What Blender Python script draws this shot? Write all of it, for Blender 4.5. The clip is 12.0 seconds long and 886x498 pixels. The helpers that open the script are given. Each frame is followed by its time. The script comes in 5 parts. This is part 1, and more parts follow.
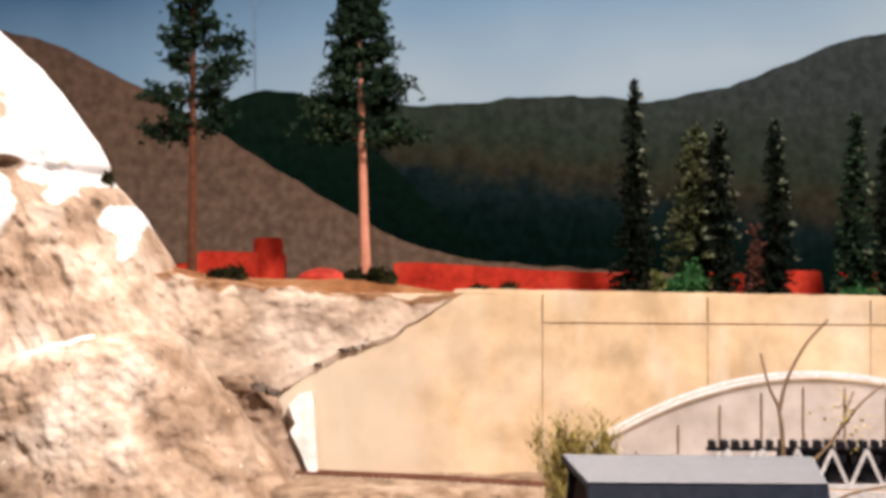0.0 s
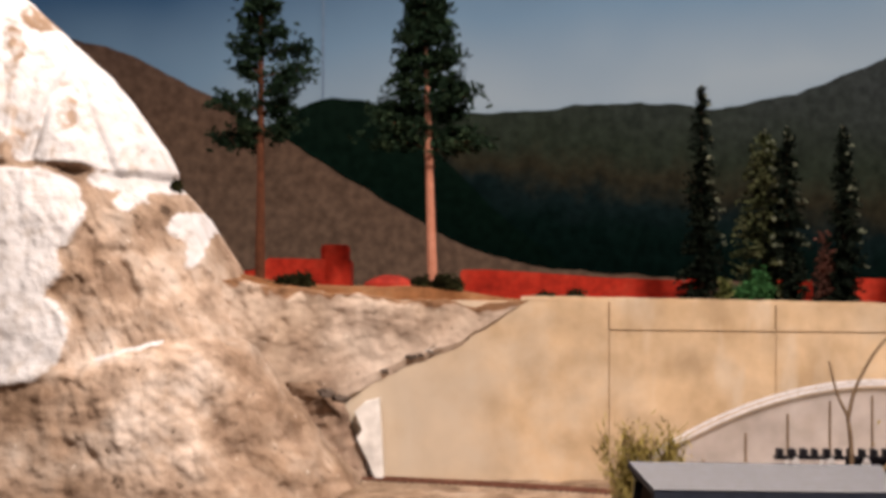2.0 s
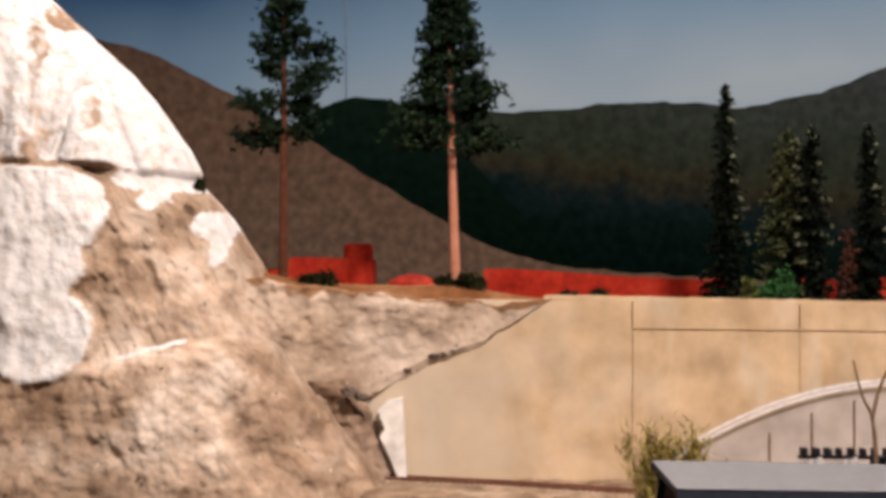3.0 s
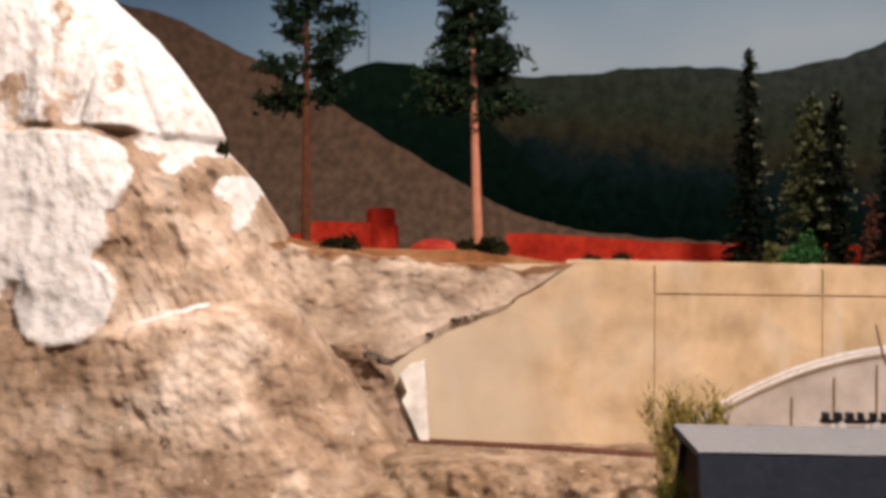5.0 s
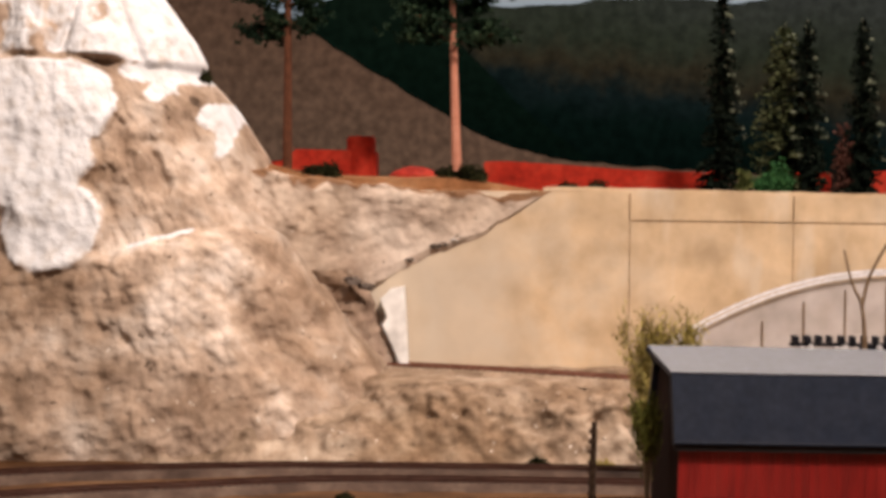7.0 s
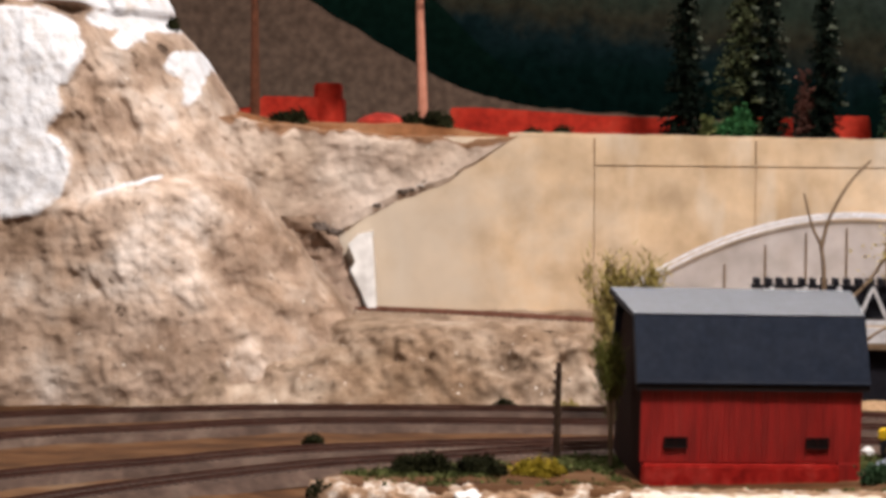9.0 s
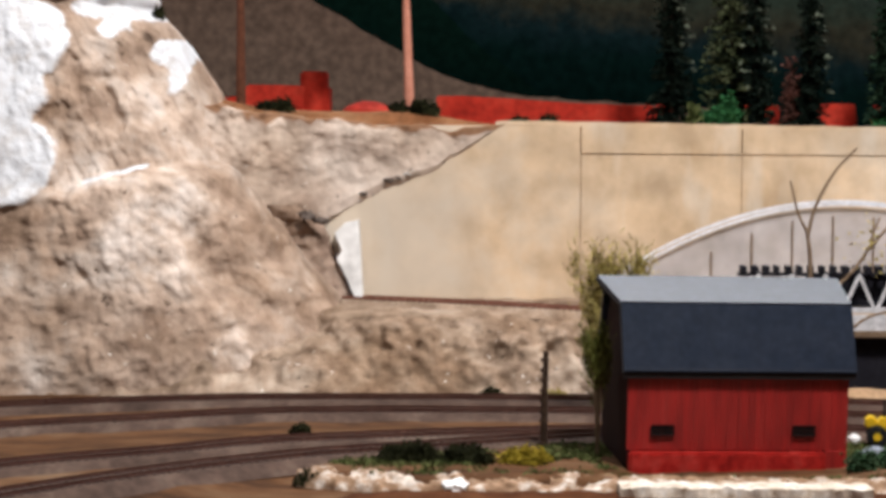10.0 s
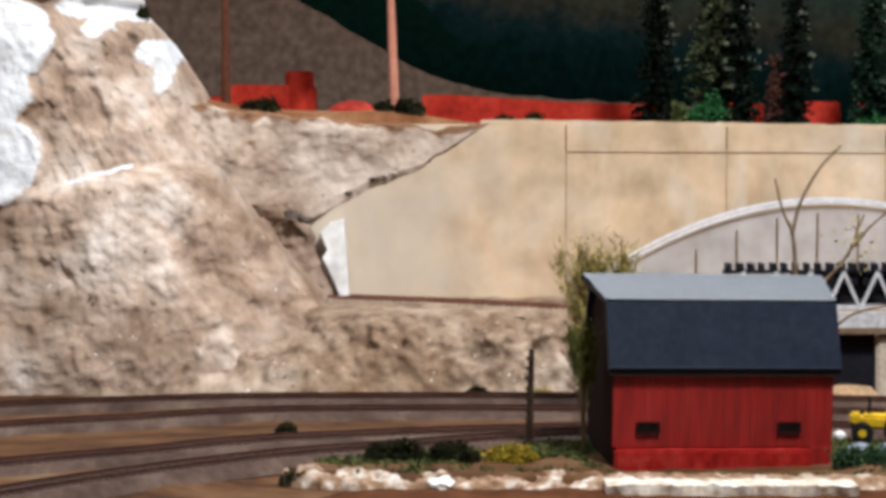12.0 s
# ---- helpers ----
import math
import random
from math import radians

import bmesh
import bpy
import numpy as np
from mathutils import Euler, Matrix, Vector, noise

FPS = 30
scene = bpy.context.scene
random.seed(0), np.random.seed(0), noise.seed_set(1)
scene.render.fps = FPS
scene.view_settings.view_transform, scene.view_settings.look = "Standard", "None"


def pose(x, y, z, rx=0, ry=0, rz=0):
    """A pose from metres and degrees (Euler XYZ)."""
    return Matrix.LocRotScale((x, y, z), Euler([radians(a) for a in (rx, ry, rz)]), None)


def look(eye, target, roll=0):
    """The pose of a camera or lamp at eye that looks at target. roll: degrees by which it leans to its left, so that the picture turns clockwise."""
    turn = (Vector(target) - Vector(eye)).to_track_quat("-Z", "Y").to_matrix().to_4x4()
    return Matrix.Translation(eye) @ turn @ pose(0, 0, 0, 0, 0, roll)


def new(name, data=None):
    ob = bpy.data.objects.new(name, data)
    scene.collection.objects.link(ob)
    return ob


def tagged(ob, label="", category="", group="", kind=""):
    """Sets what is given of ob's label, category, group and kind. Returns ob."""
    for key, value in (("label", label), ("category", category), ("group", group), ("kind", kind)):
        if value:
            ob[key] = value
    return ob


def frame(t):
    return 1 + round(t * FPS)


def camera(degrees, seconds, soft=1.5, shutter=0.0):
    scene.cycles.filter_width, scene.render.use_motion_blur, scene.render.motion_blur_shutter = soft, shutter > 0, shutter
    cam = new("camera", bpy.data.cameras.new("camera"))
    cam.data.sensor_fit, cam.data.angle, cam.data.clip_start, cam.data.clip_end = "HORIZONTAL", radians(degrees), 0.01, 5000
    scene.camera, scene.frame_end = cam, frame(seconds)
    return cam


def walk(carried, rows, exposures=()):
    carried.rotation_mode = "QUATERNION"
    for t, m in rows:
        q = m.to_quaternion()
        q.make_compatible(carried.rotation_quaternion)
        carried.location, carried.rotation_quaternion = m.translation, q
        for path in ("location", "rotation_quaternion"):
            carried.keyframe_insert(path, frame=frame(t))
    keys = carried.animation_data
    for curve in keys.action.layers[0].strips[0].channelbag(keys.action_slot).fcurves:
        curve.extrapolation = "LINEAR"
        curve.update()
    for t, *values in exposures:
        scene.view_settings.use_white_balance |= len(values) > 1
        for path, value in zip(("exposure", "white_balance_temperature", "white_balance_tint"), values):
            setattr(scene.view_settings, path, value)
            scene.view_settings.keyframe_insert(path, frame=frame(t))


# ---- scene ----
cam = camera(28.0, 12.0, soft=4.0)
PATH = [
    (0, (0.015, 0.053, 0.264), (0.027, 2.053, 0.288), 0.0),
    (0.5, (0.016, 0.052, 0.262), (0.006, 2.052, 0.29), 0.0),
    (1, (0.012, 0.053, 0.264), (-0.012, 2.052, 0.292), 0.1),
    (1.5, (0.013, 0.051, 0.263), (-0.031, 2.05, 0.294), 0.1),
    (2, (0.016, 0.051, 0.263), (-0.048, 2.05, 0.296), 0.1),
    (2.5, (0.017, 0.051, 0.261), (-0.062, 2.049, 0.297), 0.0),
    (3, (0.017, 0.052, 0.262), (-0.074, 2.049, 0.295), 0.1),
    (5, (0.017, 0.051, 0.26), (-0.099, 2.048, 0.255), 0.2),
    (5.5, (0.018, 0.052, 0.26), (-0.1, 2.048, 0.236), 0.2),
    (6, (0.017, 0.045, 0.259), (-0.096, 2.041, 0.216), 0.2),
    (6.5, (0.016, 0.031, 0.259), (-0.086, 2.028, 0.194), 0.3),
    (7, (0.015, 0.017, 0.257), (-0.073, 2.013, 0.174), 0.3),
    (9, (0.017, -0.002, 0.255), (-0.035, 1.992, 0.114), 0.1),
    (9.5, (0.017, -0.002, 0.256), (-0.028, 1.992, 0.106), 0.0),
    (10, (0.017, -0.001, 0.255), (-0.02, 1.993, 0.101), -0.0),
    (10.5, (0.018, 0.0, 0.254), (-0.013, 1.993, 0.098), -0.1),
    (11, (0.019, 0.001, 0.254), (-0.008, 1.994, 0.097), -0.2),
    (11.5, (0.018, 0.0, 0.255), (-0.005, 1.993, 0.097), -0.1),
    (12, (0.018, -0.002, 0.254), (-0.004, 1.992, 0.1), -0.2),
]
EXPOSURES = [
    (0.0, 0.62, 6900, 18), (1.0, 0.30, 7050, 19), (2.5, 0.0, 7200, 21), (5.5, 0.06, 7350, 21), (7.0, 0.05, 7250, 21),
    (9.5, 0.11, 6100, 12), (12.0, 0.16, 5700, 7),
]
walk(cam, [(t, look(eye, target, roll)) for t, eye, target, roll in PATH], EXPOSURES)

# ---- world, light ----
world = bpy.data.worlds.new("room_air")
scene.world = world
world.use_nodes = True
world.node_tree.nodes["Background"].inputs[0].default_value = (1.0, 0.9, 0.8, 1)
world.node_tree.nodes["Background"].inputs[1].default_value = 0.004


def area_lamp(name, eye, target, watts, sx, sy, colour):
    data = bpy.data.lights.new(name, "AREA")
    data.shape, data.size, data.size_y, data.energy, data.color = "RECTANGLE", sx, sy, watts, colour
    ob = new(name, data)
    ob.matrix_world = look(eye, target)
    return ob


area_lamp("unseen_overhead_lamp", (0.50, 0.70, 1.55), (-0.15, 1.65, 0.15), 42.0, 0.26, 0.16, (1.0, 0.92, 0.83))
area_lamp("unseen_overhead_lamp", (0.15, 2.22, 1.62), (0.15, 1.30, 0.10), 25.0, 1.7, 0.24, (1.0, 0.94, 0.88))
# weak fill added from the left front to brighten the hill; no known fixture
area_lamp("unseen_overhead_lamp", (-0.60, 0.20, 1.60), (-0.30, 1.70, 0.25), 8.0, 0.4, 0.3, (1.0, 0.94, 0.88))

# ---- materials ----


def material(name, colours, scale=40.0, fine=260.0, rough=0.85, bump=0.25, depth=0.002, metal=0.0, island=0.0, per_object=0.0, spec=0.12, stretch=None):
    """Paint of two or three tones mixed by broad noise, with fine grain and relief, scales in cycles a metre."""
    m = bpy.data.materials.new(name)
    m.use_nodes = True
    nt = m.node_tree
    nodes, links = nt.nodes, nt.links
    bsdf = nodes["Principled BSDF"]
    bsdf.inputs["Roughness"].default_value = rough
    bsdf.inputs["Metallic"].default_value = metal
    bsdf.inputs["Specular IOR Level"].default_value = spec
    co = nodes.new("ShaderNodeTexCoord").outputs["Object"]
    if stretch:
        mp = nodes.new("ShaderNodeMapping")
        mp.inputs["Scale"].default_value = stretch
        links.new(co, mp.inputs[0])
        co = mp.outputs[0]
    broad = nodes.new("ShaderNodeTexNoise")
    broad.inputs["Scale"].default_value, broad.inputs["Detail"].default_value = scale, 6
    broad.inputs["Roughness"].default_value = 0.65
    grain = nodes.new("ShaderNodeTexNoise")
    grain.inputs["Scale"].default_value, grain.inputs["Detail"].default_value = fine, 4
    links.new(co, broad.inputs["Vector"])
    links.new(co, grain.inputs["Vector"])
    ramp = nodes.new("ShaderNodeValToRGB")
    el = ramp.color_ramp.elements
    while len(el) < len(colours):
        el.new(0.5)
    for i, c in enumerate(colours):
        el[i].position = 0.30 + 0.40 * i / (len(colours) - 1)
        el[i].color = (*c, 1)
    links.new(broad.outputs["Fac"], ramp.inputs[0])
    col = ramp.outputs[0]
    value = nodes.new("ShaderNodeMapRange")
    value.inputs["From Min"].default_value, value.inputs["From Max"].default_value = 0.3, 0.7
    value.inputs["To Min"].default_value, value.inputs["To Max"].default_value = 0.78, 1.2
    links.new(grain.outputs["Fac"], value.inputs[0])
    factor = value.outputs[0]
    for amount, node, out in ((island, "ShaderNodeNewGeometry", "Random Per Island"), (per_object, "ShaderNodeObjectInfo", "Random")):
        if amount:
            rnd = nodes.new("ShaderNodeMapRange")
            rnd.inputs["To Min"].default_value, rnd.inputs["To Max"].default_value = 1 - amount, 1 + amount
            links.new(nodes.new(node).outputs[out], rnd.inputs[0])
            mul = nodes.new("ShaderNodeMath")
            mul.operation = "MULTIPLY"
            links.new(factor, mul.inputs[0])
            links.new(rnd.outputs[0], mul.inputs[1])
            factor = mul.outputs[0]
    tint = nodes.new("ShaderNodeVectorMath")
    tint.operation = "SCALE"
    links.new(col, tint.inputs[0])
    links.new(factor, tint.inputs["Scale"])
    links.new(tint.outputs[0], bsdf.inputs["Base Color"])
    if bump:
        b = nodes.new("ShaderNodeBump")
        b.inputs["Strength"].default_value, b.inputs["Distance"].default_value = bump, depth
        links.new(grain.outputs["Fac"], b.inputs["Height"])
        links.new(b.outputs[0], bsdf.inputs["Normal"])
    return m


def rock(name, tones, patch=9.0, bump=0.35):
    """Painted plaster rock: broad patches of tone, softer mottling, dark pits and pale chips."""
    m = material(name, tones, patch, 42, 0.93, 0.0)
    nt = m.node_tree
    bsdf = nt.nodes["Principled BSDF"]
    old = bsdf.inputs["Base Color"].links[0].from_socket
    co = nt.nodes.new("ShaderNodeTexCoord").outputs["Object"]
    spots = []
    for scale, lo, hi in ((95, 0.33, 0.25), (150, 0.68, 0.78)):
        n = nt.nodes.new("ShaderNodeTexNoise")
        n.inputs["Scale"].default_value, n.inputs["Detail"].default_value = scale, 3
        nt.links.new(co, n.inputs["Vector"])
        r = nt.nodes.new("ShaderNodeMapRange")
        r.inputs["From Min"].default_value, r.inputs["From Max"].default_value = lo, hi
        nt.links.new(n.outputs["Fac"], r.inputs[0])
        spots.append((n, r))
    wide = nt.nodes.new("ShaderNodeTexNoise")
    wide.inputs["Scale"].default_value, wide.inputs["Detail"].default_value = 5.5, 3
    nt.links.new(co, wide.inputs["Vector"])
    shade = nt.nodes.new("ShaderNodeValToRGB")
    shade.color_ramp.elements[0].position, shade.color_ramp.elements[0].color = 0.36, (0.66, 0.575, 0.50, 1)
    shade.color_ramp.elements[1].position, shade.color_ramp.elements[1].color = 0.60, (1.10, 1.10, 1.12, 1)
    nt.links.new(wide.outputs["Fac"], shade.inputs[0])
    mul = nt.nodes.new("ShaderNodeVectorMath")
    mul.operation = "MULTIPLY"
    nt.links.new(old, mul.inputs[0])
    nt.links.new(shade.outputs[0], mul.inputs[1])
    old = mul.outputs[0]
    for (n, r), colour in zip(spots, ([c * 0.5 for c in tones[0]], (0.70, 0.63, 0.55))):
        mix = nt.nodes.new("ShaderNodeMix")
        mix.data_type = "RGBA"
        nt.links.new(r.outputs[0], mix.inputs["Factor"])
        nt.links.new(old, mix.inputs[6])
        mix.inputs[7].default_value = (*colour, 1)
        old = mix.outputs[2]
    nt.links.new(old, bsdf.inputs["Base Color"])
    b = nt.nodes.new("ShaderNodeBump")
    b.inputs["Strength"].default_value, b.inputs["Distance"].default_value = bump, 0.004
    nt.links.new(spots[0][0].outputs["Fac"], b.inputs["Height"])
    nt.links.new(b.outputs[0], bsdf.inputs["Normal"])
    return m


def rock_paint(name, tones):
    """Brushed tan wall paint: cloudy patches, upright smears and pale scuffs."""
    m = material(name, tones, 8, 26, 0.75, 0.04, 0.001, per_object=0.03)
    nt = m.node_tree
    bsdf = nt.nodes["Principled BSDF"]
    old = bsdf.inputs["Base Color"].links[0].from_socket
    co = nt.nodes.new("ShaderNodeTexCoord").outputs["Object"]
    for stretch, scale, lo, hi, colour, top in (((1, 1, 0.25), 30, 0.55, 0.75, (0.70, 0.64, 0.55), 0.6), ((1, 1, 0.5), 13, 0.40, 0.28, (0.38, 0.27, 0.165), 0.55)):
        mp = nt.nodes.new("ShaderNodeMapping")
        mp.inputs["Scale"].default_value = stretch
        nt.links.new(co, mp.inputs[0])
        n = nt.nodes.new("ShaderNodeTexNoise")
        n.inputs["Scale"].default_value, n.inputs["Detail"].default_value = scale, 4
        nt.links.new(mp.outputs[0], n.inputs["Vector"])
        r = nt.nodes.new("ShaderNodeMapRange")
        r.inputs["From Min"].default_value, r.inputs["From Max"].default_value, r.inputs["To Max"].default_value = lo, hi, top
        nt.links.new(n.outputs["Fac"], r.inputs[0])
        mix = nt.nodes.new("ShaderNodeMix")
        mix.data_type = "RGBA"
        nt.links.new(r.outputs[0], mix.inputs["Factor"])
        nt.links.new(old, mix.inputs[6])
        mix.inputs[7].default_value = (*colour, 1)
        old = mix.outputs[2]
    # a pale skim coat, brushed on near the rock slope and fading eastwards
    sep = nt.nodes.new("ShaderNodeSeparateXYZ")
    nt.links.new(co, sep.inputs[0])
    n = nt.nodes.new("ShaderNodeTexNoise")
    n.inputs["Scale"].default_value, n.inputs["Detail"].default_value = 16, 4
    nt.links.new(co, n.inputs["Vector"])
    add = nt.nodes.new("ShaderNodeMath")
    add.operation = "MULTIPLY_ADD"
    add.inputs[1].default_value = -0.28
    nt.links.new(n.outputs["Fac"], add.inputs[0])
    nt.links.new(sep.outputs["X"], add.inputs[2])
    r = nt.nodes.new("ShaderNodeMapRange")
    r.inputs["From Min"].default_value, r.inputs["From Max"].default_value = -0.06, -0.20
    r.inputs["To Max"].default_value = 0.75
    nt.links.new(add.outputs[0], r.inputs[0])
    mix = nt.nodes.new("ShaderNodeMix")
    mix.data_type = "RGBA"
    nt.links.new(r.outputs[0], mix.inputs["Factor"])
    nt.links.new(old, mix.inputs[6])
    mix.inputs[7].default_value = (0.62, 0.54, 0.44, 1)
    old = mix.outputs[2]
    nt.links.new(old, bsdf.inputs["Base Color"])
    return m


def two_coat(name, under, over, attribute):
    """The material under, covered by over where the mesh's attribute says so."""
    m = under.copy()
    m.name = name
    nt = m.node_tree
    bsdf = nt.nodes["Principled BSDF"]
    old = bsdf.inputs["Base Color"].links[0].from_socket
    att = nt.nodes.new("ShaderNodeAttribute")
    att.attribute_name = attribute
    noise_n = nt.nodes.new("ShaderNodeTexNoise")
    noise_n.inputs["Scale"].default_value, noise_n.inputs["Detail"].default_value = 70, 5
    co = nt.nodes.new("ShaderNodeTexCoord")
    nt.links.new(co.outputs["Object"], noise_n.inputs["Vector"])
    add = nt.nodes.new("ShaderNodeMath")
    add.operation = "ADD"
    sub = nt.nodes.new("ShaderNodeMath")
    sub.operation = "MULTIPLY_ADD"
    sub.inputs[1].default_value, sub.inputs[2].default_value = 0.9, -0.45
    nt.links.new(noise_n.outputs["Fac"], sub.inputs[0])
    nt.links.new(att.outputs["Fac"], add.inputs[0])
    nt.links.new(sub.outputs[0], add.inputs[1])
    step = nt.nodes.new("ShaderNodeMapRange")
    step.inputs["From Min"].default_value, step.inputs["From Max"].default_value = 0.38, 0.62
    nt.links.new(add.outputs[0], step.inputs[0])
    white = nt.nodes.new("ShaderNodeValToRGB")
    white.color_ramp.elements[0].position, white.color_ramp.elements[0].color = 0.28, (*over[0], 1)
    white.color_ramp.elements[1].position, white.color_ramp.elements[1].color = 0.55, (*over[1], 1)
    nt.links.new(noise_n.outputs["Fac"], white.inputs[0])
    mix = nt.nodes.new("ShaderNodeMix")
    mix.data_type = "RGBA"
    nt.links.new(step.outputs[0], mix.inputs["Factor"])
    nt.links.new(old, mix.inputs[6])
    nt.links.new(white.outputs[0], mix.inputs[7])
    nt.links.new(mix.outputs[2], bsdf.inputs["Base Color"])
    return m


M_ROCK = rock("tan_rock_plaster", [(0.205, 0.137, 0.094), (0.46, 0.358, 0.280), (0.63, 0.562, 0.500)], 17, 0.8)
M_BANK = rock("brown_rock_plaster", [(0.125, 0.082, 0.053), (0.31, 0.232, 0.168), (0.46, 0.38, 0.30)], 30, 0.8)
M_HILL = two_coat("patched_rock_plaster", M_ROCK, [(0.55, 0.52, 0.50), (0.67, 0.675, 0.695)], "white_coat")
M_SOIL = material("dark_rust_soil", [(0.035, 0.011, 0.004), (0.075, 0.026, 0.009), (0.11, 0.045, 0.018)], 20, 90, 0.8, 0.3, 0.002, spec=0.06)
M_LIGHT_RUST = material("light_rust_rail", [(0.16, 0.065, 0.042), (0.26, 0.12, 0.085)], 30, 200, 0.6, 0.1, 0.0005, metal=0.2)
M_SLOPE = rock("grey_tan_rock", [(0.36, 0.28, 0.225), (0.58, 0.485, 0.405), (0.68, 0.59, 0.50)], 24, 0.5)
M_STONE_PALE = material("pale_grey_stone", [(0.40, 0.38, 0.37), (0.62, 0.60, 0.58)], 120, 400, 0.9, 0.3, 0.001)
M_STONE_DARK = material("dark_grey_brown_stone", [(0.06, 0.045, 0.038), (0.17, 0.135, 0.115)], 120, 400, 0.9, 0.3, 0.001)
M_SLOPE_SOIL = two_coat("soil_topped_rock", M_SLOPE, [(0.17, 0.085, 0.042), (0.27, 0.15, 0.085)], "soil")
M_BROWN = material("rust_brown_soil", [(0.11, 0.042, 0.015), (0.19, 0.082, 0.034), (0.26, 0.14, 0.07)], 24, 120, 0.9, 0.3, 0.002)
M_CUT = rock("dull_brown_earth", [(0.15, 0.10, 0.075), (0.33, 0.245, 0.19), (0.46, 0.37, 0.30)], 40, 0.5)
M_GROUND = material("dusty_brown_ground", [(0.026, 0.011, 0.005), (0.095, 0.043, 0.017), (0.155, 0.092, 0.050)], 17, 90, 0.8, 0.3, 0.002, spec=0.10, stretch=(0.5, 1.5, 1))
M_PANEL = rock_paint("tan_painted_panel", [(0.46, 0.32, 0.185), (0.61, 0.455, 0.300), (0.69, 0.58, 0.45)])
M_JOINT = material("tan_joint_filler", [(0.38, 0.27, 0.17), (0.50, 0.38, 0.26)], 40, 200)
M_WHITE = material("white_plaster", [(0.80, 0.79, 0.77), (0.90, 0.90, 0.89)], 30, 60, 0.85, 0.05, 0.001)
M_BALLAST = material("brown_grey_ballast", [(0.034, 0.019, 0.013), (0.078, 0.048, 0.035), (0.13, 0.091, 0.068)], 24, 140, 0.75, 0.3, 0.001, spec=0.12)
M_TIE = material("weathered_brown_tie", [(0.050, 0.035, 0.031), (0.080, 0.057, 0.050)], 60, 300, 0.8, 0.2, 0.0005, island=0.08)
M_RAIL = material("rusty_steel_rail", [(0.07, 0.03, 0.022), (0.12, 0.06, 0.045)], 14, 200, 0.35, 0.1, 0.0005, metal=0.6)
M_RED = material("red_painted_block", [(0.20, 0.012, 0.006), (0.33, 0.022, 0.011), (0.40, 0.045, 0.024)], 30, 140, 0.75, 0.2, 0.002)
M_BARN = material("barn_red_board", [(0.15, 0.005, 0.004), (0.235, 0.008, 0.006), (0.29, 0.016, 0.012)], 60, 200, 0.50, 0.10, 0.0006, per_object=0.05, stretch=(1, 1, 0.12), spec=0.5)
# near-black red: the west gable's shade as colour; glazing bars use it too
M_GABLE_SHADE_AND_BARS = material("shaded_gable_and_bar_red", [(0.010, 0.003, 0.003), (0.020, 0.005, 0.004)], 60, 300, 0.8, 0.1, 0.0006, per_object=0.2)
M_STONE = material("red_painted_foundation", [(0.20, 0.008, 0.006), (0.31, 0.014, 0.010), (0.40, 0.04, 0.03)], 70, 200, 0.6, 0.3, 0.0015)
M_ROOF = material("slate_blue_grey_roof", [(0.010, 0.015, 0.027), (0.018, 0.023, 0.036)], 40, 200, 0.30, 0.03, 0.0004, spec=0.30)
# lighter grey that paints the highlight along the barn's eave
M_EAVE_GLINT = material("eave_highlight_grey", [(0.06, 0.062, 0.075), (0.10, 0.10, 0.115)], 60, 300, 0.5)
M_TRIM = material("black_trim", [(0.012, 0.010, 0.010), (0.022, 0.018, 0.018)], 60, 300, 0.7)
M_GLASS = material("black_window_glass", [(0.008, 0.008, 0.009), (0.014, 0.014, 0.015)], 60, 300, 0.25, 0.0)
M_SILVER = material("silver_white_metal", [(0.68, 0.68, 0.72), (0.80, 0.80, 0.84)], 60, 200, 0.32, 0.03, 0.0005, metal=0.05, spec=0.6)
# half-clear grey that paints the glare seen through the open arch
M_ARCH_GLARE = material("arch_glare_film", [(0.52, 0.49, 0.50), (0.56, 0.53, 0.54)], 12, 40, 0.6, 0.0)
M_ARCH_GLARE.node_tree.nodes["Principled BSDF"].inputs["Alpha"].default_value = 0.5
M_GIRDER = material("light_grey_girder", [(0.48, 0.47, 0.48), (0.60, 0.59, 0.60)], 50, 200, 0.6, 0.1, 0.0005)
M_BLACK = material("matt_black_paint", [(0.008, 0.008, 0.012), (0.016, 0.015, 0.02)], 50, 300, 0.85)
M_CONCRETE = material("pale_tan_concrete", [(0.50, 0.42, 0.32), (0.62, 0.53, 0.42)], 40, 300, 0.85, 0.2, 0.001)
M_TWIG = material("grey_brown_twig", [(0.14, 0.09, 0.055), (0.24, 0.17, 0.11)], 120, 900, 0.9)
M_POLE = material("dark_timber_pole", [(0.03, 0.018, 0.012), (0.06, 0.035, 0.022)], 120, 900, 0.9)
M_OLIVE = material("olive_foliage", [(0.17, 0.135, 0.032), (0.33, 0.265, 0.08), (0.44, 0.37, 0.16)], 60, 300, 0.9, 0, island=0.35, spec=0.1)
M_VINE = material("olive_green_vine", [(0.05, 0.055, 0.012), (0.11, 0.115, 0.028), (0.19, 0.18, 0.05)], 60, 300, 0.9, 0, island=0.35, spec=0.05)
M_BARK_BROWN = material("red_brown_bark", [(0.065, 0.024, 0.013), (0.12, 0.046, 0.025)], 120, 500, 0.9, 0.5, 0.001)
M_BARK_PINK = material("pinkish_bark", [(0.42, 0.16, 0.10), (0.58, 0.27, 0.19)], 120, 700, 0.9, 0.5, 0.001)
M_PINE = material("dark_pine_needles", [(0.005, 0.012, 0.008), (0.011, 0.024, 0.014), (0.028, 0.045, 0.022)], 40, 300, 0.9, 0, island=0.5, spec=0.03)
M_SPRUCE = material("blackish_spruce_needles", [(0.003, 0.005, 0.004), (0.006, 0.010, 0.007), (0.011, 0.015, 0.009)], 40, 300, 0.9, 0, island=0.35, spec=0.03)
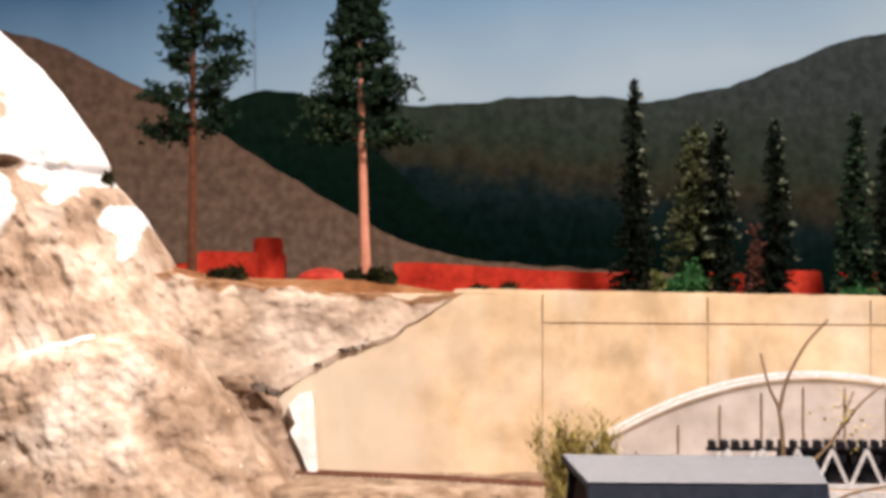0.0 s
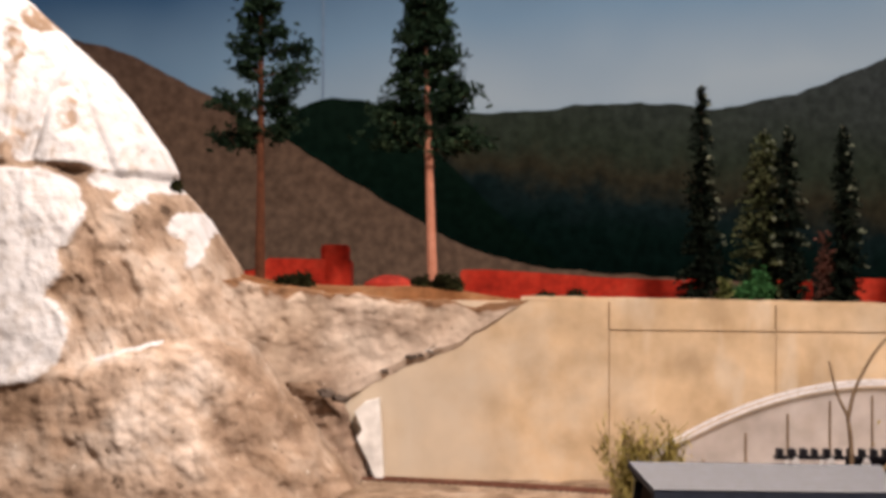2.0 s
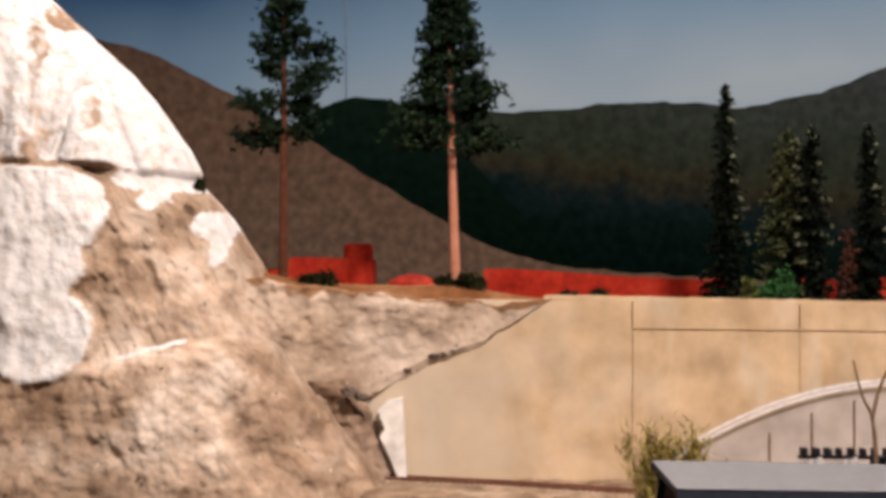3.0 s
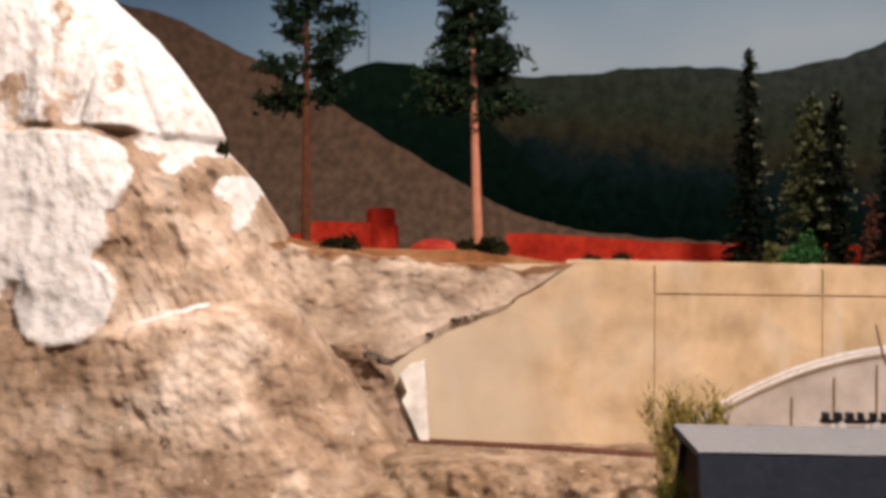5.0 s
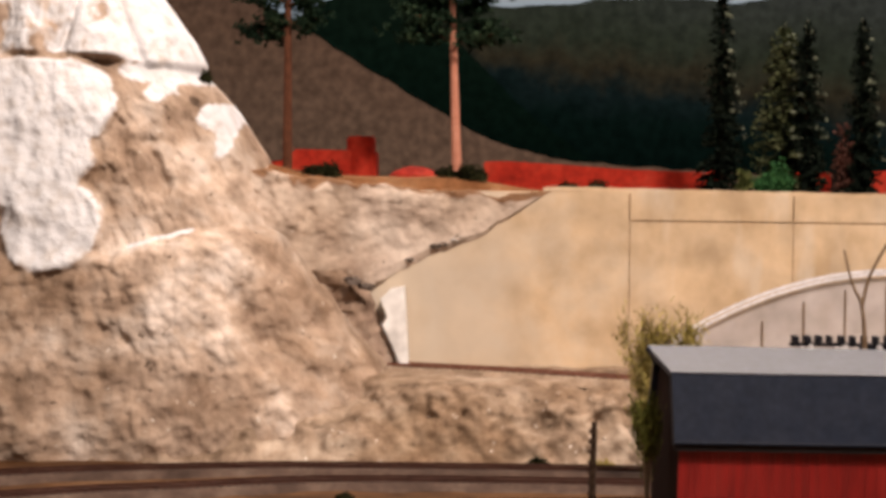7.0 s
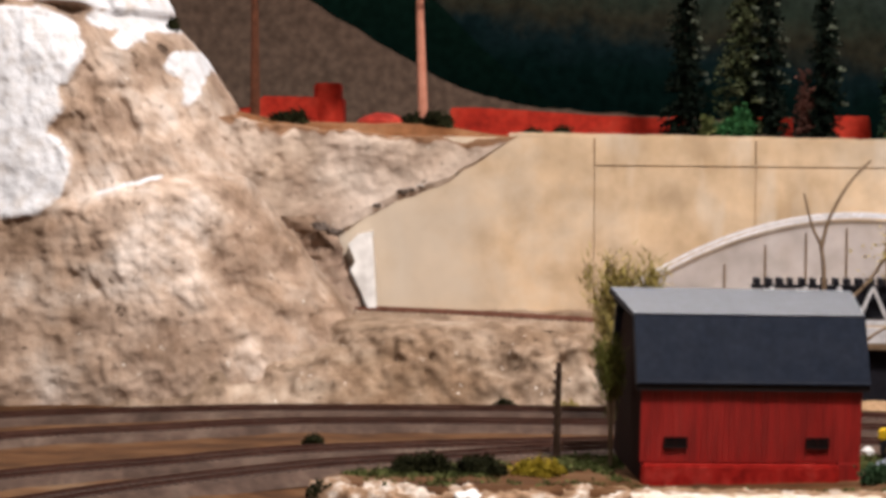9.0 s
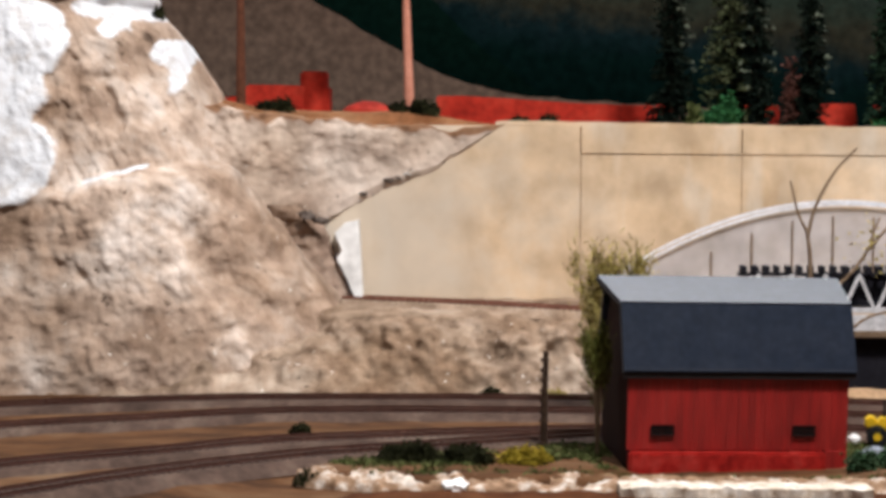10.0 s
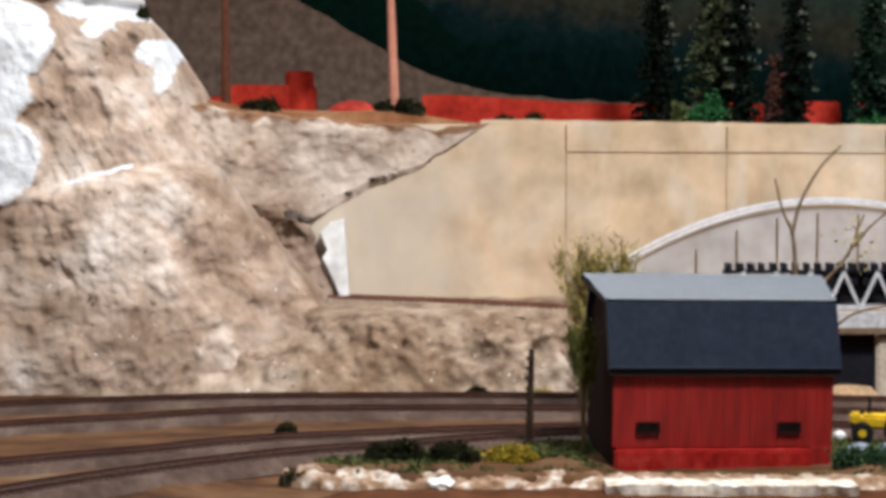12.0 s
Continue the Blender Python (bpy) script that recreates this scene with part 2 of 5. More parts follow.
M_SPRUCE_OLIVE = material("olive_spruce_needles", [(0.014, 0.020, 0.009), (0.036, 0.044, 0.020), (0.085, 0.09, 0.045)], 40, 300, 0.9, 0, island=0.4, spec=0.03)
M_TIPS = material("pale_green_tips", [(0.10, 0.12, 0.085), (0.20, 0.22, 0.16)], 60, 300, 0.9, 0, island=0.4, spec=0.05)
M_BUSH = material("dark_olive_bush", [(0.008, 0.009, 0.004), (0.020, 0.021, 0.009), (0.036, 0.037, 0.015)], 60, 300, 0.95, 0, island=0.3, spec=0.05)
M_LEAF = material("bright_green_leaves", [(0.018, 0.07, 0.022), (0.045, 0.15, 0.055)], 60, 300, 0.9, 0, island=0.45, spec=0.05)
M_YELLOW_BUSH = material("mustard_yellow_foliage", [(0.20, 0.15, 0.012), (0.36, 0.27, 0.03)], 60, 300, 0.9, 0, island=0.4, spec=0.05)
M_GRASS = material("green_turf", [(0.035, 0.048, 0.016), (0.078, 0.092, 0.030), (0.14, 0.14, 0.055)], 50, 300, 0.95, 0.3, 0.002, island=0.35, spec=0.05)
M_RUST_LEAF = material("rust_red_foliage", [(0.05, 0.025, 0.020), (0.12, 0.045, 0.032)], 60, 300, 0.9, 0, island=0.5, spec=0.05)
M_YELLOW = material("yellow_machine_paint", [(0.62, 0.40, 0.012), (0.74, 0.50, 0.02)], 60, 300, 0.45, 0.05, 0.0004)
M_SAND = material("orange_tan_sand", [(0.36, 0.22, 0.12), (0.52, 0.35, 0.21)], 40, 200, 0.9, 0.3, 0.002)
M_SHRUB = material("dull_green_leaves", [(0.018, 0.04, 0.018), (0.04, 0.075, 0.035), (0.07, 0.11, 0.055)], 60, 300, 0.9, 0, island=0.45, spec=0.05)
M_TYRE = material("black_rubber", [(0.012, 0.012, 0.012), (0.022, 0.022, 0.022)], 80, 300, 0.8)
M_BLUE_STONE = material("blue_grey_stone", [(0.16, 0.18, 0.22), (0.28, 0.30, 0.34)], 60, 300, 0.85, 0.4, 0.002)
M_ROOM = material("plain_room_paint", [(0.12, 0.11, 0.10), (0.14, 0.13, 0.12)], 2, 30, 0.9, 0.05)
M_BATTEN = material("grey_blue_batten", [(0.10, 0.16, 0.24), (0.13, 0.19, 0.28)], 40, 200)


def painted_sky():
    """The backdrop's painted sky: deeper blue above, pale by the hills, with a soft thin cloud."""
    m = material("painted_sky", [(0.5, 0.5, 0.5), (0.62, 0.62, 0.62)], 3, 200, 0.6, 0.03)
    nt = m.node_tree
    bsdf = nt.nodes["Principled BSDF"]
    co = nt.nodes.new("ShaderNodeTexCoord")
    sep = nt.nodes.new("ShaderNodeSeparateXYZ")
    nt.links.new(co.outputs["Object"], sep.inputs[0])
    cloud = nt.nodes.new("ShaderNodeTexNoise")
    cloud.inputs["Scale"].default_value, cloud.inputs["Detail"].default_value = 2.2, 3
    nt.links.new(co.outputs["Object"], cloud.inputs["Vector"])
    h = nt.nodes.new("ShaderNodeMath")
    h.operation = "MULTIPLY_ADD"
    h.inputs[1].default_value = 0.22
    nt.links.new(cloud.outputs["Fac"], h.inputs[0])
    west = nt.nodes.new("ShaderNodeMath")
    west.operation = "MULTIPLY_ADD"
    west.inputs[1].default_value = -0.13
    nt.links.new(sep.outputs["X"], west.inputs[0])
    nt.links.new(sep.outputs["Z"], west.inputs[2])
    nt.links.new(west.outputs[0], h.inputs[2])
    ramp = nt.nodes.new("ShaderNodeValToRGB")
    for i, (p, c) in enumerate(((0.58, (0.23, 0.325, 0.41)), (0.68, (0.11, 0.21, 0.325)), (0.80, (0.022, 0.072, 0.155)))):
        if i > 1:
            ramp.color_ramp.elements.new(p)
        ramp.color_ramp.elements[i].position, ramp.color_ramp.elements[i].color = p, (*c, 1)
    nt.links.new(h.outputs[0], ramp.inputs[0])
    nt.links.new(ramp.outputs[0], bsdf.inputs["Base Color"])
    return m


def painted_mountain(name, stops, rough_scale):
    """Painted hillside: bands of colour up the board, broken up by brush noise."""
    m = material(name, [(0.5, 0.5, 0.5), (0.6, 0.6, 0.6)], 3, 200, 0.95, 0.05, spec=0.0)
    nt = m.node_tree
    bsdf = nt.nodes["Principled BSDF"]
    co = nt.nodes.new("ShaderNodeTexCoord")
    sep = nt.nodes.new("ShaderNodeSeparateXYZ")
    nt.links.new(co.outputs["Object"], sep.inputs[0])
    dab = nt.nodes.new("ShaderNodeTexNoise")
    dab.inputs["Scale"].default_value, dab.inputs["Detail"].default_value = rough_scale, 7
    dab.inputs["Roughness"].default_value = 0.7
    nt.links.new(co.outputs["Object"], dab.inputs["Vector"])
    h = nt.nodes.new("ShaderNodeMath")
    h.operation = "MULTIPLY_ADD"
    h.inputs[1].default_value = 0.10
    nt.links.new(dab.outputs["Fac"], h.inputs[0])
    east = nt.nodes.new("ShaderNodeMath")
    east.operation = "MULTIPLY_ADD"
    east.inputs[1].default_value = 0.13
    nt.links.new(sep.outputs["X"], east.inputs[0])
    nt.links.new(sep.outputs["Z"], east.inputs[2])
    nt.links.new(east.outputs[0], h.inputs[2])
    ramp = nt.nodes.new("ShaderNodeValToRGB")
    for i, (p, c) in enumerate(stops):
        if i > 1:
            ramp.color_ramp.elements.new(p)
        ramp.color_ramp.elements[i].position, ramp.color_ramp.elements[i].color = p, (*c, 1)
    nt.links.new(h.outputs[0], ramp.inputs[0])
    fleck = nt.nodes.new("ShaderNodeTexNoise")
    fleck.inputs["Scale"].default_value, fleck.inputs["Detail"].default_value = 90, 4
    nt.links.new(co.outputs["Object"], fleck.inputs["Vector"])
    rng_n = nt.nodes.new("ShaderNodeMapRange")
    rng_n.inputs["From Min"].default_value, rng_n.inputs["From Max"].default_value = 0.3, 0.7
    rng_n.inputs["To Min"].default_value, rng_n.inputs["To Max"].default_value = 0.7, 1.3
    nt.links.new(fleck.outputs["Fac"], rng_n.inputs[0])
    sc = nt.nodes.new("ShaderNodeVectorMath")
    sc.operation = "SCALE"
    nt.links.new(ramp.outputs[0], sc.inputs[0])
    nt.links.new(rng_n.outputs[0], sc.inputs["Scale"])
    nt.links.new(sc.outputs[0], bsdf.inputs["Base Color"])
    return m


M_SKY = painted_sky()
M_MOUNTAIN = painted_mountain("painted_green_mountain", ((0.31, (0.0006, 0.0035, 0.003)), (0.39, (0.0016, 0.006, 0.0055)), (0.428, (0.004, 0.010, 0.0115)), (0.462, (0.019, 0.019, 0.013)), (0.50, (0.016, 0.024, 0.018)), (0.62, (0.024, 0.032, 0.034))), 22)
M_FOOTHILL = painted_mountain("painted_brown_hill", ((0.28, (0.092, 0.069, 0.054)), (0.45, (0.080, 0.054, 0.040)), (0.60, (0.055, 0.036, 0.030))), 30)
M_RIDGE = painted_mountain("painted_forest_ridge", ((0.30, (0.0006, 0.0035, 0.003)), (0.44, (0.002, 0.007, 0.005)), (0.6, (0.004, 0.010, 0.007))), 30)

# ---- mesh helpers ----
RNG = np.random.default_rng(7)


def mesh_object(name, verts, faces, mat, parent=None, label="", smooth=False):
    me = bpy.data.meshes.new(name)
    me.from_pydata([tuple(map(float, v)) for v in verts], [], [tuple(map(int, f)) for f in faces])
    me.update()
    me.materials.append(mat)
    if smooth:
        me.polygons.foreach_set("use_smooth", [True] * len(me.polygons))
    ob = new(name, me)
    if parent is not None:
        ob.parent = parent
    if label:
        tagged(ob, label=label)
    return ob


def part(name, bm, mat, parent=None, label="", smooth=False):
    me = bpy.data.meshes.new(name)
    bmesh.ops.recalc_face_normals(bm, faces=bm.faces)
    bm.to_mesh(me)
    bm.free()
    me.materials.append(mat)
    if smooth:
        me.polygons.foreach_set("use_smooth", [True] * len(me.polygons))
    ob = new(name, me)
    if parent is not None:
        ob.parent = parent
    if label:
        tagged(ob, label=label)
    return ob


def thing(name, label, category, group="", kind="", at=(0, 0, 0), turn=(0, 0, 0)):
    ob = new(name)
    ob.empty_display_size = 0.01
    ob.matrix_world = pose(*at, *turn)
    return tagged(ob, label, category, group, kind)


def box_bm(lo, hi, bevel=0.0, bm=None):
    bm = bm or bmesh.new()
    g = bmesh.ops.create_cube(bm, size=1)
    lo, hi = Vector(lo), Vector(hi)
    for v in g["verts"]:
        v.co = Vector([lo[i] + (v.co[i] + 0.5) * (hi[i] - lo[i]) for i in range(3)])
    if bevel:
        edges = {e for v in g["verts"] for e in v.link_edges}
        bmesh.ops.bevel(bm, geom=list(edges), offset=bevel, segments=2, affect="EDGES", clamp_overlap=True)
    return bm


def prism(profile, axis_lo, axis_hi, axis="x"):
    """A closed profile swept straight along an axis. The profile is in the two other axes, in order."""
    bm = bmesh.new()
    def co(p, a):
        return {"x": (a, p[0], p[1]), "y": (p[0], a, p[1]), "z": (p[0], p[1], a)}[axis]
    a = [bm.verts.new(co(p, axis_lo)) for p in profile]
    b = [bm.verts.new(co(p, axis_hi)) for p in profile]
    n = len(profile)
    bm.faces.new(a)
    bm.faces.new(b[::-1])
    for i in range(n):
        bm.faces.new((a[i], b[i], b[(i + 1) % n], a[(i + 1) % n]))
    return bm


def catmull(points, per=16):
    p = np.array(points, float)
    p = np.vstack([2 * p[0] - p[1], p, 2 * p[-1] - p[-2]])
    out = []
    for i in range(1, len(p) - 2):
        for s in np.linspace(0, 1, per, endpoint=False):
            a, b, c, d = p[i - 1:i + 3]
            out.append(0.5 * (2 * b + (c - a) * s + (2 * a - 5 * b + 4 * c - d) * s ** 2 + (3 * b - a - 3 * c + d) * s ** 3))
    out.append(p[-2])
    return np.array(out)


def sweep(path, section):
    """A section of (sideways, up) points swept along a level or sloping path; returns verts and faces."""
    path = np.array(path, float)
    tan = np.gradient(path, axis=0)
    side = np.stack([-tan[:, 1], tan[:, 0], np.zeros(len(path))], 1)
    side /= np.linalg.norm(side, axis=1)[:, None]
    n = len(section)
    verts = [path[i] + side[i] * s + np.array((0, 0, u)) for i in range(len(path)) for s, u in section]
    faces = [(i * n + k, i * n + (k + 1) % n, (i + 1) * n + (k + 1) % n, (i + 1) * n + k) for i in range(len(path) - 1) for k in range(n)]
    faces += [tuple(range(n))[::-1], tuple((len(path) - 1) * n + k for k in range(n))]
    return verts, faces


def tube(path, radii, sides=7):
    """A tapered tube along any path; returns verts and faces."""
    path = np.array(path, float)
    tan = np.gradient(path, axis=0)
    verts, faces = [], []
    for i, p in enumerate(path):
        t = Vector(tan[i]).normalized()
        a = t.orthogonal().normalized()
        b = t.cross(a)
        for k in range(sides):
            w = 2 * math.pi * k / sides
            verts.append(Vector(p) + (a * math.cos(w) + b * math.sin(w)) * radii[i])
    for i in range(len(path) - 1):
        for k in range(sides):
            faces.append((i * sides + k, i * sides + (k + 1) % sides, (i + 1) * sides + (k + 1) % sides, (i + 1) * sides + k))
    faces += [tuple(range(sides))[::-1], tuple((len(path) - 1) * sides + k for k in range(sides))]
    return verts, faces


def joined(pieces):
    verts, faces = [], []
    for v, f in pieces:
        k = len(verts)
        verts += list(v)
        faces += [tuple(i + k for i in q) for q in f]
    return verts, faces


def tufts(centres, size, blades=5, flat=0.6, seed=0, jitter=0.5):
    """Many small ragged tufts of leaf blades round the given centres; returns verts and faces."""
    rng = np.random.default_rng(seed)
    verts, faces = [], []
    for c in centres:
        s = size * (1 + jitter * rng.uniform(-1, 1))
        for _ in range(blades):
            d = rng.normal(size=3)
            d[2] *= flat
            d /= np.linalg.norm(d) + 1e-9
            e = np.cross(d, rng.normal(size=3))
            e /= np.linalg.norm(e) + 1e-9
            k = len(verts)
            base = np.array(c) + rng.normal(size=3) * s * 0.25
            verts += [base - e * s * 0.28, base + d * s * 0.5 - e * s * 0.36, base + d * s, base + d * s * 0.5 + e * s * 0.36, base + e * s * 0.28]
            faces.append((k, k + 1, k + 2, k + 3, k + 4))
    return verts, faces


def wisps(bases, length, width, seed=0):
    """Thin upright leaf blades that fan out from the given places; returns verts and faces."""
    rng = np.random.default_rng(seed)
    verts, faces = [], []
    for c in bases:
        c = np.array(c)
        d = np.array((rng.normal() * 0.55, rng.normal() * 0.4, 1.0))
        d /= np.linalg.norm(d)
        e = np.cross(d, rng.normal(size=3))
        e /= np.linalg.norm(e) + 1e-9
        ln, w = length * rng.uniform(0.5, 1.3), width * rng.uniform(0.6, 1.3)
        k = len(verts)
        verts += [c - e * w * 0.5, c + d * ln * 0.5 - e * w * 0.6, c + d * ln, c + d * ln * 0.5 + e * w * 0.6, c + e * w * 0.5]
        faces.append((k, k + 1, k + 2, k + 3, k + 4))
    return verts, faces


def fractal(x, y, z, octaves=4):
    return noise.fractal(Vector((x, y, z)), 1.0, 2.0, octaves)


def facets(x, y, z, k):
    """Angular broken-rock relief: 0 in the cracks, up to about 1 on the faces."""
    d = noise.voronoi(Vector((x * k, y * k, z * k)))[0]
    return min(1.0, (d[1] - d[0]) * 1.6)


def grid_faces(rows, cols):
    return [(r * cols + c, r * cols + c + 1, (r + 1) * cols + c + 1, (r + 1) * cols + c) for r in range(rows - 1) for c in range(cols - 1)]


# ---- the room ----
def slab(name, lo, hi, mat, label, category, kind="structure"):
    return tagged(part(name, box_bm(lo, hi), mat), label, category, "", kind)


slab("floor", (-2.5, -2.5, -1.25), (2.5, 2.7, -1.15), M_ROOM, "plain grey-beige floor of the layout room", "floor")
slab("ceiling", (-2.5, -2.5, 1.80), (2.5, 2.7, 1.90), M_ROOM, "plain pale ceiling above the layout", "ceiling")
slab("wall_north", (-2.5, 2.60, -1.15), (2.5, 2.70, 1.80), M_ROOM, "plain wall behind the painted backdrop", "wall")
slab("wall_south", (-2.5, -2.5, -1.15), (2.5, -2.4, 1.80), M_ROOM, "plain wall of the layout room", "wall")
slab("wall_west", (-2.5, -2.4, -1.15), (-2.4, 2.6, 1.80), M_ROOM, "plain side wall of the layout room", "wall")
slab("wall_east", (2.4, -2.4, -1.15), (2.5, 2.6, 1.80), M_ROOM, "plain side wall of the layout room", "wall")
slab("benchwork", (-2.0, 0.62, -1.15), (2.0, 2.36, -0.02), M_ROOM, "plain painted base carrying the model landscape", "benchwork")

# ---- ground of the layout ----
def ground_sheet():
    xs, ys = np.linspace(-2.0, 2.0, 300), np.linspace(0.62, 2.36, 150)
    verts = []
    for y in ys:
        for x in xs:
            line = np.interp(x, [-0.6, -0.279, -0.111, -0.055, 0.1, 0.62], [0.72, 1.08, 1.20, 1.235, 1.30, 1.30])
            k = max(0.0, min(1.0, (y - line) / 0.03))
            verts.append((x, y, 0.0065 * k * k * (3 - 2 * k) + 0.0015 * fractal(x * 14, y * 14, 3.1) + 0.0006 * fractal(x * 70, y * 70, 1.7, 3)))
    ob = mesh_object("ground", verts, grid_faces(len(ys), len(xs)), M_GROUND, smooth=True)
    return tagged(ob, "dusty brown scenic ground between the tracks", "ground", "", "structure")


ground_sheet()

# plateau that carries the trees, behind the wall
def sag(x):
    """How far the ledge and the wall's top sink towards the east."""
    return 0.018 * max(0.0, min(0.55, x - 0.06))


def plateau():
    xs, ys = np.linspace(-2.0, 2.0, 260), np.linspace(1.762, 2.31, 50)
    verts = []
    for y in ys:
        for x in xs:
            lift = 0.018 * math.exp(-((x + 0.20) / 0.13) ** 2) * math.exp(-((y - 1.80) / 0.06) ** 2) + 0.010 * math.exp(-((x + 0.05) / 0.05) ** 2 - ((y - 1.80) / 0.05) ** 2) + 0.012 * math.exp(-((x + 0.25) / 0.03) ** 2 - ((y - 1.79) / 0.03) ** 2)
            verts.append((x, y, 0.241 - sag(x) + lift + 0.002 * fractal(x * 20, y * 20, 5.5) - (0.03 if y == ys[0] else 0.0)))
    top = mesh_object("plateau", verts, grid_faces(len(ys), len(xs)), M_BROWN, smooth=True)
    return tagged(top, "flat red-brown soil ledge above the tan wall", "ground", "", "structure")


plateau()
slab("plateau_fill", (-2.0, 1.786, -0.02), (2.0, 2.311, 0.226), M_BROWN, "solid earth fill below the soil ledge", "ground")

# ---- painted backdrop ----
def backdrop():
    root = tagged(part("backdrop", box_bm((-2.0, 2.312, 0.0), (2.0, 2.335, 1.15)), M_SKY), "painted backdrop board with hazy blue sky", "backdrop", "", "structure")

    def cutout(name, ridge, y, mat, wob, label):
        line = catmull(ridge, 14)
        pts = [(p[0], p[1] + wob * fractal(p[0] * 30, 2.0, y * 50, 4)) for p in line]
        prof = pts + [(pts[-1][0], 0.21), (pts[0][0], 0.21)]
        part(name, prism(prof, y, y + 0.003, "y"), mat, root, label)

    cutout("mountain", [(-1.9, 0.50), (-0.9, 0.47), (-0.25, 0.455), (-0.132, 0.483), (-0.017, 0.474), (0.061, 0.475), (0.13, 0.484), (0.24, 0.485), (0.29, 0.479), (0.391, 0.499), (0.47, 0.528), (0.542, 0.557), (0.60, 0.564), (0.75, 0.55), (1.1, 0.46), (1.9, 0.50)], 2.307, M_MOUNTAIN, 0.003, "painted dark green mountain range")
    cutout("ridge", [(-1.9, 0.40), (-0.7, 0.42), (-0.36, 0.43), (-0.27, 0.462), (-0.22, 0.488), (-0.18, 0.492), (-0.132, 0.478), (-0.06, 0.42), (0.02, 0.34), (0.1, 0.28), (0.16, 0.23)], 2.302, M_RIDGE, 0.004, "painted dark forest ridge")
    cutout("foothill", [(-1.9, 0.40), (-1.1, 0.46), (-0.68, 0.54), (-0.56, 0.566), (-0.503, 0.562), (-0.45, 0.545), (-0.389, 0.513), (-0.296, 0.463), (-0.217, 0.413), (-0.132, 0.362), (-0.032, 0.306), (0.026, 0.287), (0.111, 0.273), (0.25, 0.264), (0.4, 0.256)], 2.297, M_FOOTHILL, 0.003, "painted bare brown hillside")
    part("batten", box_bm((-0.2110, 2.3108, 0.48), (-0.2090, 2.3120, 1.15)), M_BATTEN, root, "thin seam strip on the sky")


backdrop()

# ---- tan retaining wall of large panels ----
def retaining_wall():
    root = tagged(part("retaining_wall", box_bm((-2.0, 1.7515, -0.01), (2.0, 1.785, 0.2150)), M_JOINT), "smooth tan painted retaining wall with faint panel joints", "wall", "", "structure")
    g = 0.0006
    xs = [0.120, 0.278, 0.434, 0.590, 0.750, 0.910, 1.07, 1.23, 1.39]
    for x0, x1 in [(-0.295, xs[0])] + list(zip(xs[:-1], xs[1:])):
        for z0, z1 in ((0.0, 0.2140), (0.2140, 0.2425)):
            if x1 == xs[0]:
                if z0:
                    continue
                z1 = 0.2425
            bm = box_bm((x0 + g, 1.750, z0 + (g if z0 else 0)), (x1 - g, 1.758, z1 - (0 if z0 or x1 == xs[0] else g)), 0.0004)
            for v in bm.verts:
                v.co.z -= sag(v.co.x) if v.co.z > 0.23 else 0.4 * sag(v.co.x) if v.co.z > 0.2 else 0.0
            part("panel", bm, M_PANEL, root)
    bm = box_bm((0.036, 1.7503, 0.2415), (1.39, 1.765, 0.2462), 0.0006)
    bmesh.ops.subdivide_edges(bm, edges=[e for e in bm.edges if e.calc_length() > 0.5], cuts=160)
    for v in bm.verts:
        v.co.z -= sag(v.co.x)
        v.co.z += 0.0014 * fractal(v.co.x * 40, 0, 0) if v.co.z + sag(v.co.x) > 0.243 else 0.0
    part("coping", bm, M_PANEL, root, "crumbly pale top edge")


retaining_wall()

# ---- rock slope below the ledge ----
def rock_slope():
    n, m = 190, 110
    verts, soil = [], []
    for j in range(m):
        v = j / (m - 1)
        for i in range(n):
            u = i / (n - 1)
            x = -0.34 + u * 0.385
            top = 0.2425 + 0.012 * math.exp(-((x + 0.20) / 0.08) ** 2) + 0.010 * math.exp(-((x + 0.245) / 0.028) ** 2) + 0.007 * fractal(x * 22, 1, 1) - 0.006 * math.exp(-((x + 0.01) / 0.02) ** 2)
            foot = np.interp(x, [-0.34, -0.16, -0.127, -0.074, -0.02, 0.012, 0.045], [0.11, 0.135, 0.150, 0.178, 0.199, 0.222, 0.243])
            foot += 0.003 * fractal(x * 45, 9, 2)
            z = top + (foot - top) * v
            thin = min(1.0, (1 - u) / 0.22) * min(1.0, (1 - v) / 0.12)
            near = max(0.0, min(1.0, (-0.105 - x) / 0.11)) ** 1.5
            relief = 0.009 * fractal(x * 24, z * 20, 4.0, 4) + 0.002 * fractal(x * 75, z * 75, 8.0, 3) + 0.0015 * facets(x + 0.2 * z, 0.2, z * 0.6, 34)
            y = 1.7497 - thin * (0.0022 + 0.0022 * v + max(-0.002, relief) * (0.9 - 0.65 * v)) - 0.055 * near * (0.4 + 0.6 * v) - 0.006 * near * relief / 0.009
            y = min(y, 1.7497)
            if j == 0:
                y = 1.775
            if j == m - 1:
                y = 1.756
            depth = (top - z) / (0.010 + 0.016 * math.exp(-((x + 0.215) / 0.035) ** 2))
            soil.append(max(0.0, min(1.0, 0.80 - depth + 0.8 * fractal(x * 30, 2, 9, 3) + 0.9 * math.exp(-((x - 0.010) / 0.020) ** 2 - ((z - 0.240) / 0.010) ** 2))))
            verts.append((x, y, z))
    ob = mesh_object("rock_slope", verts, grid_faces(m, n), M_SLOPE_SOIL, smooth=True)
    ob.data.attributes.new("soil", "FLOAT", "POINT").data.foreach_set("value", soil)
    return tagged(ob, "crumbled grey-tan rock face sloping below the soil ledge", "rock slope")


rock_slope()

